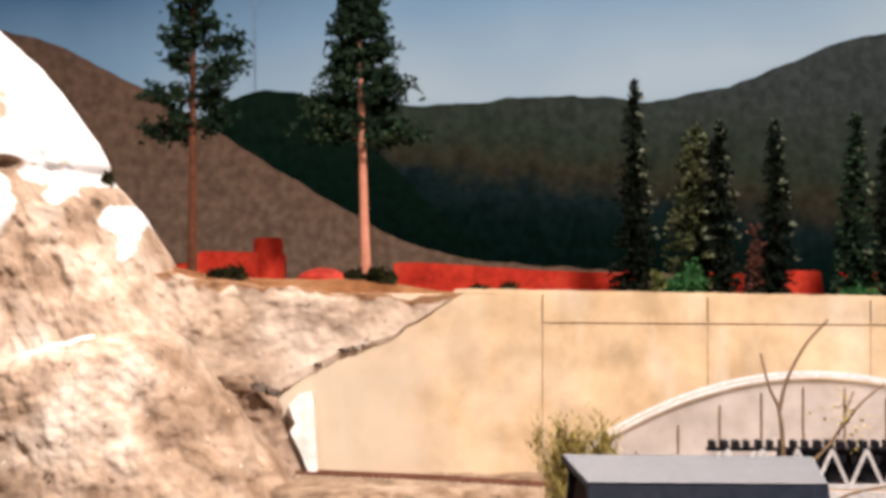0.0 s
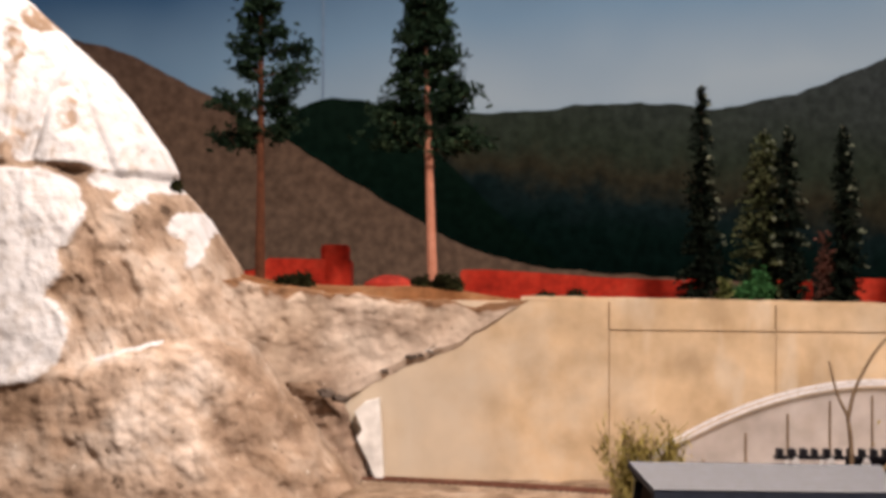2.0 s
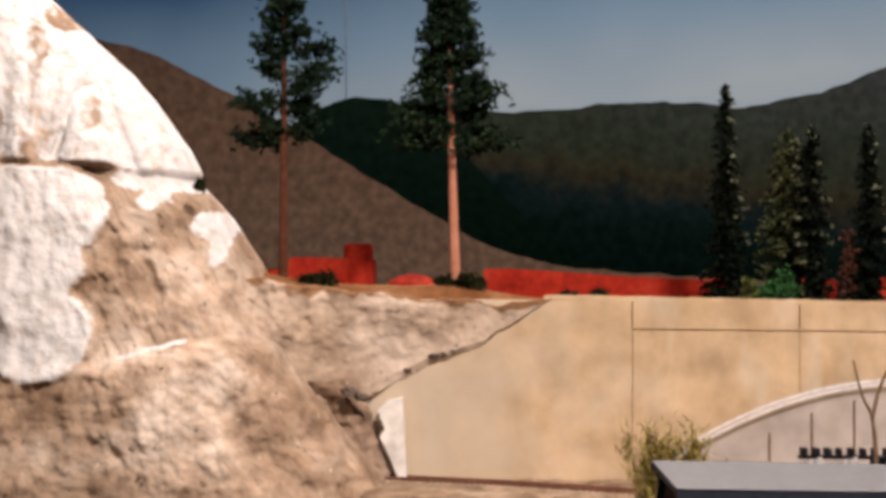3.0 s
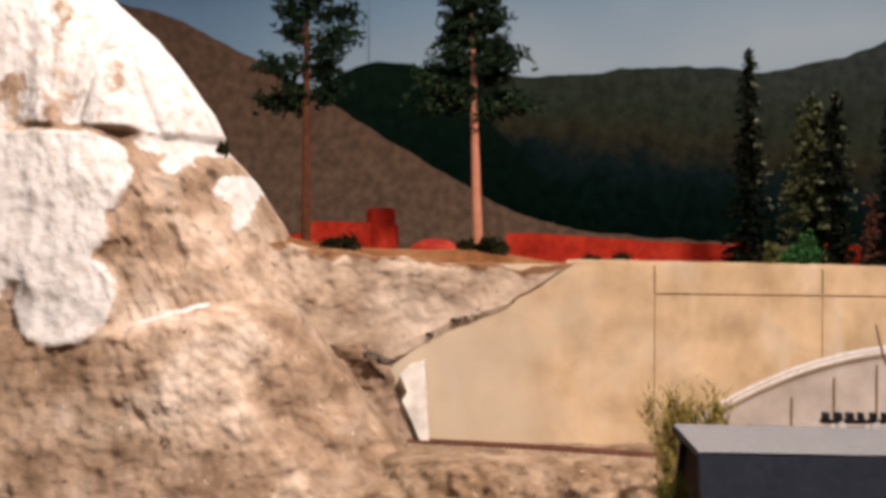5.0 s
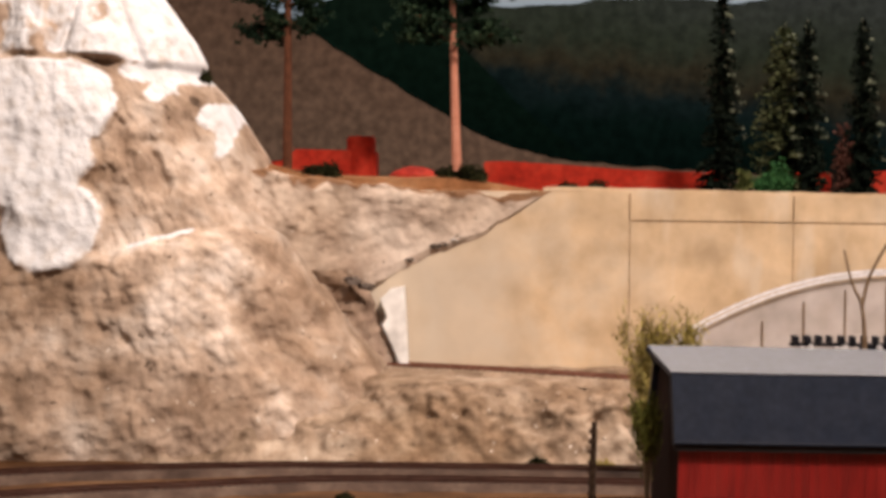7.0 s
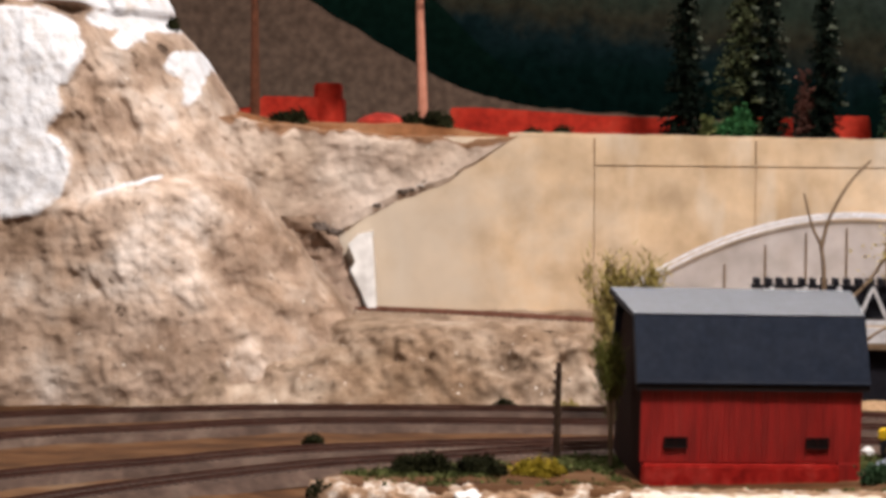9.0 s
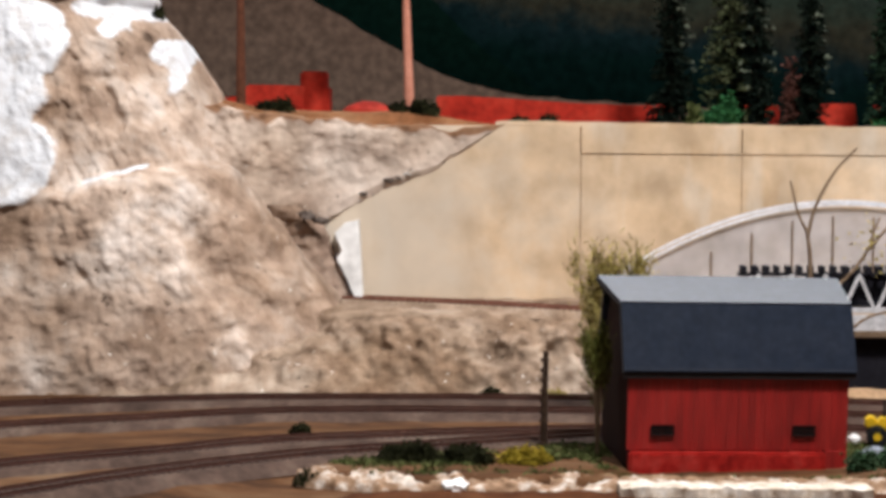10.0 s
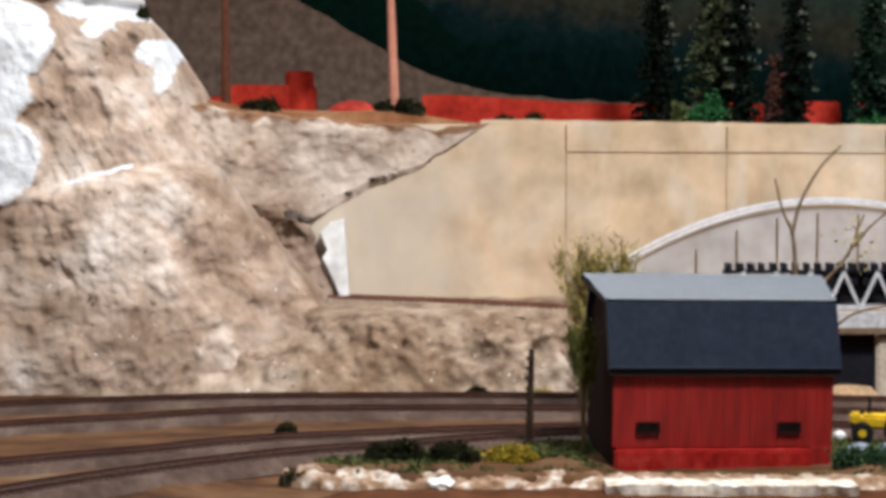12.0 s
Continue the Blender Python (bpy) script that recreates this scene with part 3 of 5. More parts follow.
# loose stones at the slope's lower edge
STONES = ((-0.068, 1.748, 0.188, 0.004), (-0.059, 1.748, 0.190, 0.003), (-0.051, 1.748, 0.1935, 0.0035), (-0.044, 1.748, 0.196, 0.0028), (-0.094, 1.747, 0.1745, 0.003), (-0.134, 1.716, 0.150, 0.005), (-0.146, 1.712, 0.155, 0.006))

# ---- the big plaster hill ----
def blot(x, z, cx, cz, rx, rz, wob=0.35, blur=0.3):
    d = math.hypot((x - cx) / rx, (z - cz) / rz)
    d += wob * 0.5 * fractal(x * 40, z * 40, 12.0, 3)
    return max(0.0, min(1.0, (1.0 + blur / 2 - d) / blur))


def rocky_hill():
    """Plaster mountain: a lobed white upper tier, a ridged tan middle with a thick white dollop, and a broad gritty apron."""
    zs = np.linspace(-0.004, 0.66, 330)
    cols = 330
    verts, coat = [], []
    prof_z = [0.0, 0.082, 0.115, 0.161, 0.233, 0.274, 0.320, 0.345, 0.358, 0.366, 0.390, 0.412, 0.436, 0.463, 0.488, 0.66]
    prof_x = [-0.070, -0.112, -0.148, -0.180, -0.224, -0.245, -0.274, -0.296, -0.309, -0.306, -0.318, -0.335, -0.352, -0.374, -0.402, -0.59]

    def soft(v):
        v = max(0.0, min(1.0, v))
        return v * v * (3 - 2 * v)

    def streak(x, z, ax, az, bx, bz, width):
        """1 on the line from a to b, falling off over the width."""
        dx, dz = bx - ax, bz - az
        k = max(0.0, min(1.0, ((x - ax) * dx + (z - az) * dz) / (dx * dx + dz * dz)))
        return math.exp(-((x - ax - k * dx) ** 2 + (z - az - k * dz) ** 2) / (width * width))

    for z in zs:
        right = np.interp(z, prof_z, prof_x) + 0.002
        front = np.interp(z, [0.0, 0.06, 0.20, 0.36, 0.66], [1.548, 1.570, 1.618, 1.672, 1.77])
        back = 1.815
        turn_at = right - np.interp(z, [0.0, 0.2, 0.66], [0.26, 0.17, 0.15])
        verts.append((-0.85, 1.83, z))
        coat.append(0.0)
        for c in range(cols):
            s = c / (cols - 1)
            if s < 0.42:
                x = -0.85 + (turn_at + 0.85) * s / 0.42
                y = front
            else:
                a = (s - 0.42) / 0.58 * math.pi / 2
                x = turn_at + (right - turn_at) * math.sin(a)
                y = back - (back - front) * math.cos(a) ** 0.8
            edge = min(1.0, (1 - s) / 0.16)
            wob = fractal(x * 30, z * 30, 2.0, 3)
            # the apron stands proud below the crest, the upper tier above its ledge
            crest = np.interp(x, [-0.6, -0.352, -0.296, -0.266, -0.198, -0.15], [0.180, 0.192, 0.206, 0.208, 0.220, 0.228]) + 0.003 * wob
            ledge = np.interp(x, [-0.6, -0.489, -0.421, -0.362, -0.335, -0.293], [0.362, 0.363, 0.368, 0.363, 0.356, 0.358]) + 0.002 * wob
            low = soft((crest - z) / 0.016)
            up = soft((z - ledge) / 0.007)
            d = 0.018 * low * edge + 0.003 * up * (0.4 + 0.6 * edge) - 0.0018 * math.exp(-((z - ledge + 0.001) / 0.0024) ** 2) * edge
            # lobes of the upper tier, parted by two upright seams
            if up > 0.0:
                fade = soft((0.50 - z) / 0.08)
                for sx, lean, depth in ((-0.421, 0.25, 0.011), (-0.354, -0.45, 0.008)):
                    q = x - sx - lean * (z - 0.375) + 0.003 * wob
                    d -= depth * math.exp(-(q / 0.0045) ** 2) * up * fade
                    d += 0.006 * math.exp(-((abs(q) - 0.03) / 0.022) ** 2) * up * fade
                d += (0.005 * fractal(x * 45, z * 12, 4.0, 4) + 0.004 * fractal(x * 20, z * 16, 8.0, 2)) * up * (0.3 + 0.7 * edge)
            # slanting ribs and one deep pit in the middle
            mid = (1 - low) * (1 - up)
            q = x + 0.58 * (z - 0.28)
            rib = fractal(q * 30, z * 11 - x * 5, 1.3, 4)
            d += mid * (0.0085 * rib + 0.008 * streak(x, z, -0.362, 0.336, -0.306, 0.231, 0.010) + 0.007 * streak(x, z, -0.308, 0.342, -0.232, 0.250, 0.012))
            d -= mid * (0.013 * streak(x, z, -0.334, 0.285, -0.316, 0.243, 0.0075) + 0.006 * streak(x, z, -0.345, 0.318, -0.332, 0.29, 0.008))
            # the apron: a long nose to the foot of the cut, a scooped hollow beside it, weathered runnels
            run = fractal((x + 0.35 * z) * 26, z * 9, 7.0, 3)
            d += low * (0.010 * fractal(x * 9, z * 7, 2.2, 2) + 0.0045 * run + 0.013 * streak(x, z, -0.270, 0.205, -0.165, 0.105, 0.024))
            d -= low * (0.013 * streak(x, z, -0.247, 0.145, -0.218, 0.106, 0.014) + 0.014 * streak(x, z, -0.215, 0.104, -0.174, 0.074, 0.010) + 0.006 * streak(x, z, -0.129, 0.060, -0.133, 0.0, 0.005))
            # the thick white dollop
            shell = max(blot(x, z, -0.425, 0.322, 0.061, 0.042, 0.14), blot(x, z, -0.432, 0.272, 0.050, 0.045, 0.2), blot(x, z, -0.412, 0.210, 0.047, 0.041, 0.08), blot(x, z, -0.515, 0.280, 0.072, 0.090, 0.15), blot(x, z, -0.450, 0.343, 0.078, 0.022, 0.12))
            thick = soft(shell * 1.3)
            d = d * (1 - 0.55 * thick) + thick * (0.013 + 0.005 * fractal(x * 22, z * 22, 9.0, 2) + 0.0035 * fractal(x * 60, z * 26, 3.0, 3))
            d += 0.005 * thick * math.exp(-(math.hypot(x + 0.411, z - 0.210) / 0.03) ** 2)
            # lumps and grit
            grit = 1 - 0.55 * max(thick, up)
            d += grit * (0.0040 * fractal(x * 48, z * 48, y * 40, 3) + 0.0022 * fractal(x * 130, z * 110, y * 90, 3))
            d += low * (0.0030 * facets(x + 0.1 * z, y * 0.5, z * 0.6, 58) - 0.0015)
            d *= 1 - 0.6 * max(0.0, 1 - z / 0.030)
            d *= 0.25 + 0.75 * edge
            # where white plaster covers the tan
            stain = max(0.0, min(1.0, 0.55 + 1.5 * fractal(x * 40, z * 13, 3.0, 4))) * max(blot(x, z, -0.462, 0.392, 0.040, 0.030, 0.6), 0.8 * blot(x, z, -0.397, 0.420, 0.012, 0.022, 0.6), 0.8 * blot(x, z, -0.455, 0.470, 0.018, 0.040, 0.6), blot(x, z, -0.430, 0.522, 0.022, 0.018, 0.4))
            white = max(shell, up * (0.70 - 0.36 * stain), blot(x, z, -0.280, 0.312, 0.017, 0.015, 0.5, 0.8), blot(x, z, -0.273, 0.290, 0.008, 0.016, 0.6, 1.0), blot(x, z, -0.328, 0.354, 0.036, 0.012, 0.7, 0.9), blot(x, z, -0.330, 0.340, 0.014, 0.012, 0.8, 1.2))
            white = max(white, 0.95 * streak(x, z, -0.342, 0.191, -0.288, 0.2055, 0.0022), 0.6 * streak(x, z, -0.203, 0.219, -0.198, 0.221, 0.003))
            w = min(1.0, max(0.0, (s - 0.42) / 0.58)) * 1.2
            verts.append((x + d * math.sin(w) * 0.4, y - d * math.cos(w), z + 0.002 * wob))
            coat.append(white)
    last = verts[-(cols + 1):]
    verts += [(v[0], 1.83, 0.663) for v in last]
    coat += [0.8] * (cols + 1)
    ob = mesh_object("rocky_hill", verts, grid_faces(len(zs) + 1, cols + 1), M_HILL, smooth=True)
    ob.data.attributes.new("white_coat", "FLOAT", "POINT").data.foreach_set("value", coat)
    return tagged(ob, "steep tan plaster mountain with fresh white plaster patches", "model mountain")


rocky_hill()

# ---- embankment under the upper track ----
def embankment():
    n, m = 260, 70
    verts = []
    for j in range(m):
        v = j / (m - 1)
        for i in range(n):
            x = -0.36 + 0.66 * i / (n - 1)
            edge = np.interp(x, [-0.36, -0.13, -0.05, 0.06, 0.14, 0.30], [1.70, 1.688, 1.632, 1.637, 1.61, 1.61])
            fall = np.interp(x, [0.17, 0.26], [1.0, 0.05])
            if v < 0.6:
                w = v / 0.6
                y = 1.525 + (edge - 1.525) * w
                z = -0.003 + 0.072 * math.sin(w * math.pi / 2) ** 0.9
            else:
                w = (v - 0.6) / 0.4
                y, z = edge + (1.775 - edge) * w, 0.069 + 0.002 * w
            rough = math.sin(min(1, v / 0.6) * math.pi) if v < 0.6 else 0.12
            d = (0.016 * fractal(x * 24, z * 24, 5.0, 4) + 0.008 * fractal(x * 60, z * 60, 1.0, 3)) * (0.15 + rough) + 0.002 * fractal(x * 140, z * 140, y * 90, 3)
            d += (0.005 * facets(x + 0.2 * z, y, z, 38) + 0.0025 * facets(x, y, z, 90) - 0.004) * rough
            verts.append((x, y - d, (z + d * 0.3) * fall - 0.004 * (1 - fall)))
    ob = mesh_object("track_embankment", verts, grid_faces(m, n), M_BANK, smooth=True)
    return tagged(ob, "rough tan rock bank carrying the upper railway track", "embankment")


embankment()

# white plaster strip and dark cleft where the track enters the hill
def plaster_strip():
    prof = [(-0.121, 0.137), (-0.112, 0.146), (-0.098, 0.149), (-0.096, 0.118), (-0.0935, 0.070), (-0.101, 0.072), (-0.109, 0.092), (-0.119, 0.112), (-0.114, 0.120)]
    ob = part("plaster_strip", prism(prof, 1.728, 1.749, "y"), M_WHITE)
    return tagged(ob, "torn strip of bare white plaster at the wall's end", "plaster strip")


plaster_strip()

def cleft_rock():
    n, m = 40, 60
    verts = []
    for j in range(m):
        v = j / (m - 1)
        z = 0.060 + 0.105 * v
        x1 = np.interp(z, [0.06, 0.075, 0.112, 0.140, 0.165], [-0.096, -0.1025, -0.1215, -0.130, -0.150])
        for i in range(n):
            u = i / (n - 1)
            x = -0.22 + (x1 + 0.22) * u
            y = 1.722 + 0.010 * fractal(x * 40, z * 40, 2.0, 4) + 0.022 * max(0.0, u - 0.86) / 0.14
            verts.append((x + 0.003 * fractal(z * 70, 1, 4, 3) * u, y, z))
    ob = mesh_object("cleft_rock", verts, grid_faces(m, n), M_CUT, smooth=True)
    return tagged(ob, "brown earth cut beside the track where it enters the hill", "rock")


cleft_rock()

# ---- railway tracks ----
def track(name, points, label, bed=0.0035, bed_mat=None, rail_mat=None):
    line = catmull(points, 40)
    root = thing(name, label, "railway track", "tracks")
    v, f = sweep(line, [(-0.029, -0.0045), (-0.018, bed), (0.018, bed), (0.029, -0.0045)])
    part_bed = mesh_object("ballast", v, f, bed_mat or M_BALLAST, root, "grey-brown ballast bed" if bed_mat is None else "dusty tan ballast bed")
    seg = np.linalg.norm(np.diff(line, axis=0), axis=1)
    dist = np.r_[0, np.cumsum(seg)]
    count = int(dist[-1] / 0.0062)
    pieces = []
    tan = np.gradient(line, axis=0)
    for k in range(count):
        s = (k + 0.5) * dist[-1] / count
        p = np.array([np.interp(s, dist, line[:, a]) for a in range(3)])
        t = np.array([np.interp(s, dist, tan[:, a]) for a in range(3)])
        t /= np.linalg.norm(t)
        side = np.array((-t[1], t[0], 0))
        hl = 0.0128 + 0.0006 * RNG.uniform(-1, 1)
        corners = [p + side * a * hl + t * b * 0.0012 + np.array((0, 0, c)) for c in (bed - 0.001, bed + 0.0006) for a, b in ((-1, -1), (1, -1), (1, 1), (-1, 1))]
        pieces.append((corners, [(0, 3, 2, 1), (4, 5, 6, 7), (0, 1, 5, 4), (1, 2, 6, 5), (2, 3, 7, 6), (3, 0, 4, 7)]))
    v, f = joined(pieces)
    tagged(mesh_object("sleeper_bed", v, f, M_TIE, root, "dark brown wooden ties"), kind="stuff")
    z0 = bed + 0.0005
    for s in (-1, 1):
        c = s * 0.00825
        v, f = sweep(line, [(c - 0.0011, z0), (c - 0.0011, z0 + 0.0005), (c - 0.0003, z0 + 0.0009), (c - 0.0004, z0 + 0.0018), (c - 0.0004, z0 + 0.0024), (c + 0.0004, z0 + 0.0024), (c + 0.0004, z0 + 0.0018), (c + 0.0003, z0 + 0.0009), (c + 0.0011, z0 + 0.0005), (c + 0.0011, z0)])
        mesh_object("rail", v, f, rail_mat or M_RAIL, root, "rusty brown steel rail")
    return root


track("railway_track", [(-0.8, 1.26, 0.0080), (-0.55, 1.385, 0.0080), (-0.366, 1.458, 0.0080), (-0.231, 1.490, 0.0080), (-0.136, 1.5, 0.0080), (0.11, 1.498, 0.0080), (0.369, 1.476, 0.0080), (0.9, 1.42, 0.0080), (1.6, 1.38, 0.0080)], "brown railway track curving along the foot of the rock bank")
track("railway_track", [(-0.8, 1.10, 0.0080), (-0.55, 1.255, 0.0080), (-0.342, 1.362, 0.0080), (-0.26, 1.391, 0.0080), (-0.129, 1.432, 0.0080), (0.106, 1.434, 0.0080), (0.353, 1.415, 0.0080), (0.9, 1.36, 0.0080), (1.6, 1.32, 0.0080)], "brown railway track beside the rock-bank track")
track("railway_track", [(-0.7, 0.88, 0.0080), (-0.48, 1.09, 0.0080), (-0.303, 1.213, 0.0080), (-0.213, 1.258, 0.0080), (-0.117, 1.307, 0.0080), (0.101, 1.349, 0.0080), (0.341, 1.352, 0.0080), (0.9, 1.30, 0.0080), (1.6, 1.26, 0.0080)], "purple-brown railway track curving behind the red barn")
track("railway_track", [(-0.6, 0.76, 0.0080), (-0.42, 0.97, 0.0080), (-0.279, 1.120, 0.0080), (-0.194, 1.193, 0.0080), (-0.111, 1.247, 0.0080), (-0.055, 1.270, 0.0080), (0.03, 1.303, 0.0080), (0.12, 1.333, 0.0080), (0.22, 1.350, 0.0080)], "purple-brown siding track curving towards the grassy yard")
track("railway_track", [(-0.25, 1.79, 0.070), (-0.145, 1.752, 0.070), (-0.103, 1.728, 0.070), (0.008, 1.685, 0.070), (0.118, 1.630, 0.070), (0.20, 1.60, 0.070)], "rusty upper railway track leading into the hill", 0.003, M_BANK, M_LIGHT_RUST)

# ---- grassy yard with its stone edge ----
def front_dirt():
    """Rusty-orange loose soil in front of the yard."""
    xs, ys = np.linspace(-0.25, 0.75, 120), np.linspace(0.66, 1.188, 60)
    verts = []
    for y in ys:
        for x in xs:
            k = max(0.0, min(1.0, min((x + 0.10 + 0.5 * (1.16 - y)) / 0.05, (1.185 - y) / 0.01, (y - 0.66) / 0.02, (0.75 - x) / 0.02)))
            verts.append((x, y, -0.004 + 0.0068 * k + 0.0012 * fractal(x * 45, y * 45, 6.0) * k))
    ob = mesh_object("front_soil", verts, grid_faces(len(ys), len(xs)), M_SOIL, smooth=True)
    tagged(ob, "rusty orange-brown soil in front of the yard bank", "ground", "", "structure")


front_dirt()


def yard():
    xs, ys = np.linspace(-0.12, 0.62, 190), np.linspace(1.150, 1.325, 60)
    verts = []
    for y in ys:
        for x in xs:
            front = 1.178 + 0.020 * max(0, -x / 0.1) ** 2 + 0.006 * fractal(x * 20, 0, 3)
            rear = np.interp(x, [-0.12, -0.06, 0.0, 0.1, 0.62], [1.205, 1.262, 1.278, 1.313, 1.315])
            inside = min((y - front) / 0.012, (rear - y) / 0.014, (x + 0.105) / 0.02)
            k = max(0.0, min(1.0, inside + 0.4))
            k = k * k * (3 - 2 * k)
            dip = 0.0045 * max(0.0, min(1.0, (x - 0.10) / 0.03, (0.295 - x) / 0.02))
            verts.append((x, y, -0.003 + (0.0125 - dip) * k + 0.0012 * fractal(x * 40, y * 40, 2) * k))
    ob = mesh_object("yard_ground", verts, grid_faces(len(ys), len(xs)), M_GROUND, smooth=True)
    tagged(ob, "raised earth yard under the red barn", "ground", "", "structure")


yard()


def lump(name, centre, radii, mat, seed, label, category, group="", rough=0.35):
    bm = bmesh.new()
    bmesh.ops.create_icosphere(bm, subdivisions=3, radius=1)
    for v in bm.verts:
        d = 1 + rough * noise.fractal(v.co * 1.3 + Vector((seed * 7.1, seed * 3.3, 0)), 1.0, 2.0, 4)
        v.co = Vector((v.co.x * radii[0] * d, v.co.y * radii[1] * d, v.co.z * radii[2] * d))
    ob = part(name, bm, mat)
    ob.location = centre
    return tagged(ob, label, category, group)


M_CHALK = material("whitewashed_plaster", [(0.34, 0.24, 0.15), (0.60, 0.52, 0.43), (0.78, 0.75, 0.70)], 75, 200, 0.9, 0.4, 0.002)
M_EDGE = material("chalky_edge_plaster", [(0.10, 0.05, 0.024), (0.28, 0.175, 0.105), (0.80, 0.75, 0.68)], 62, 160, 0.9, 0.3, 0.002, spec=0.2)


def yard_rim():
    """One lumpy plaster bank along the yard's front edge."""
    n, m = 420, 16
    verts = []
    for i in range(n):
        x = -0.106 + 0.70 * i / (n - 1)
        y0 = 1.180 + 0.020 * max(0, -x / 0.1) ** 2 - 0.03 * max(0, x - 0.02)
        flat = max(0.0, min(1.0, (x - 0.11) / 0.02))
        for j in range(m):
            v = j / (m - 1)
            y = y0 + 0.012 - 0.022 * v
            z = 0.0085 * math.cos(v * math.pi / 2) ** 0.7 + 0.0006
            d = 0.0040 * fractal(x * 75, y * 75, z * 60, 3) * (1 - 0.55 * flat) + 0.0012 * fractal(x * 240, y * 240, 1, 2)
            verts.append((x, y - d * v, z + d * (1 - v * 0.6) - 0.004 * (v > 0.95)))
    ob = mesh_object("yard_rim", verts, grid_faces(n, m), M_EDGE, smooth=True)
    return tagged(ob, "chalky white-and-brown plaster bank edging the yard", "bank")


yard_rim()
for k, (x, y, z, r) in enumerate(STONES):
    lump("rubble_stone", (x, y, z), (r * 1.4, r, r * 0.7), M_STONE_PALE if k in (2, 3) else M_STONE_DARK, 200 + k, "small pale grey stone on the slope's edge" if k in (2, 3) else "small dark grey-brown stone on the slope's edge", "stone", "rubble stones", 0.6)


def chalk_ledge():
    """A flat whitewashed ledge strip along the yard's edge before the barn."""
    bm = box_bm((0.112, 1.150, 0.0020), (0.276, 1.172, 0.0095))
    bmesh.ops.subdivide_edges(bm, edges=[e for e in bm.edges if e.calc_length() > 0.1], cuts=110)
    for v in bm.verts:
        front = 1.0 if v.co.y < 1.16 else 0.0
        v.co.z += 0.0020 * fractal(v.co.x * 90, v.co.y * 60, 1.0, 3) * (1 if v.co.z > 0.005 else 0)
        v.co.y += 0.0022 * fractal(v.co.x * 60, 4, v.co.z * 150, 3) * front - 0.035 * (v.co.x - 0.112)
    tagged(part("chalk_ledge", bm, M_CHALK), "whitewashed plaster ledge along the yard in front of the barn", "ledge")


chalk_ledge()
lump("white_rock", (0.003, 1.174, 0.0050), (0.009, 0.007, 0.0048), M_WHITE, 99, "small bright white rock on the yard edge", "rock")


def grass():
    pts = []
    rng = np.random.default_rng(3)
    while len(pts) < 16000:
        x, y = rng.uniform(-0.085, 0.60), rng.uniform(1.190, 1.312)
        rear = np.interp(x, [-0.12, -0.06, 0.0, 0.1, 0.62], [1.205, 1.258, 1.275, 1.308, 1.310])
        if y > rear or 0.115 < x < 0.28 and 1.205 < y:
            continue
        if y < 1.215 and rng.random() < 0.8:
            continue
        if fractal(x * 25, y * 25, 0.5, 3) < -0.12:
            continue
        pts.append((x, y, 0.009 - 0.0045 * max(0.0, min(1.0, (x - 0.10) / 0.03, (0.295 - x) / 0.02))))
    v, f = tufts(pts, 0.0021, 4, 1.2, 5)
    ob = mesh_object("grass", v, f, M_GRASS)
    tagged(ob, "short green turf on the barn yard", "grass", "", "stuff")


grass()


def bush(name, centre, radii, count, size, mat, label, category="bush", group="", seed=0):
    rng = np.random.default_rng(seed + 50)
    pts = []
    for _ in range(count):
        d = rng.normal(size=3)
        d /= np.linalg.norm(d)
        d[2] = abs(d[2])
        r = rng.uniform(0.45, 1.0) * (1 + 0.25 * fractal(d[0] * 2 + seed, d[1] * 2, d[2] * 2, 2))
        pts.append((d[0] * radii[0] * r, d[1] * radii[1] * r, d[2] * radii[2] * r))
    pts += [np.array(p) + rng.normal(size=3) * size * 0.6 for p in pts for _ in range(2)]
    v, f = tufts(pts, size * 0.62, 4, 0.9, seed)
    ob = mesh_object(name, v, f, mat)
    ob.location = centre
    return tagged(ob, label, category, group)


for k, (x, y, rx, rz) in enumerate(((-0.040, 1.240, 0.014, 0.012), (-0.022, 1.238, 0.013, 0.015), (0.008, 1.240, 0.018, 0.013), (0.020, 1.232, 0.010, 0.008))):
    bush("bush", (x, y, 0.008), (rx, 0.010, rz), 460, 0.0026, M_BUSH, "low blackish-green bush on the yard turf", group="yard bushes", seed=k)
bush("flowering_bush", (0.052, 1.232, 0.008), (0.021, 0.010, 0.012), 700, 0.0024, M_YELLOW_BUSH, "low mustard-yellow bush beside the barn", seed=9)
bush("weed_clump", (-0.118, 1.350, 0.0065), (0.008, 0.006, 0.008), 130, 0.003, M_BUSH, "dark weed clump beside the tracks", group="weed clumps", seed=11)
bush("weed_clump", (-0.098, 1.196, 0.0), (0.008, 0.007, 0.009), 130, 0.003, M_BUSH, "dark weed clump at the yard's tip", group="weed clumps", seed=12)
bush("weed_clump", (0.030, 1.535, 0.008), (0.010, 0.005, 0.005), 120, 0.003, M_BUSH, "dark weed clump at the foot of the rock bank", group="weed clumps", seed=13)
bush("weed_clump", (0.085, 1.537, 0.006), (0.012, 0.005, 0.006), 100, 0.003, M_OLIVE, "olive weed clump at the foot of the rock bank", group="weed clumps", seed=14)
for k in range(5):
    bush("green_shrub", (0.288 + 0.017 * k, 1.222 + 0.004 * (k % 2), 0.008), (0.012, 0.012, 0.011), 240, 0.0035, M_SHRUB, "low dark-green shrub beside the barn's end", group="barn shrubs", seed=20 + k)


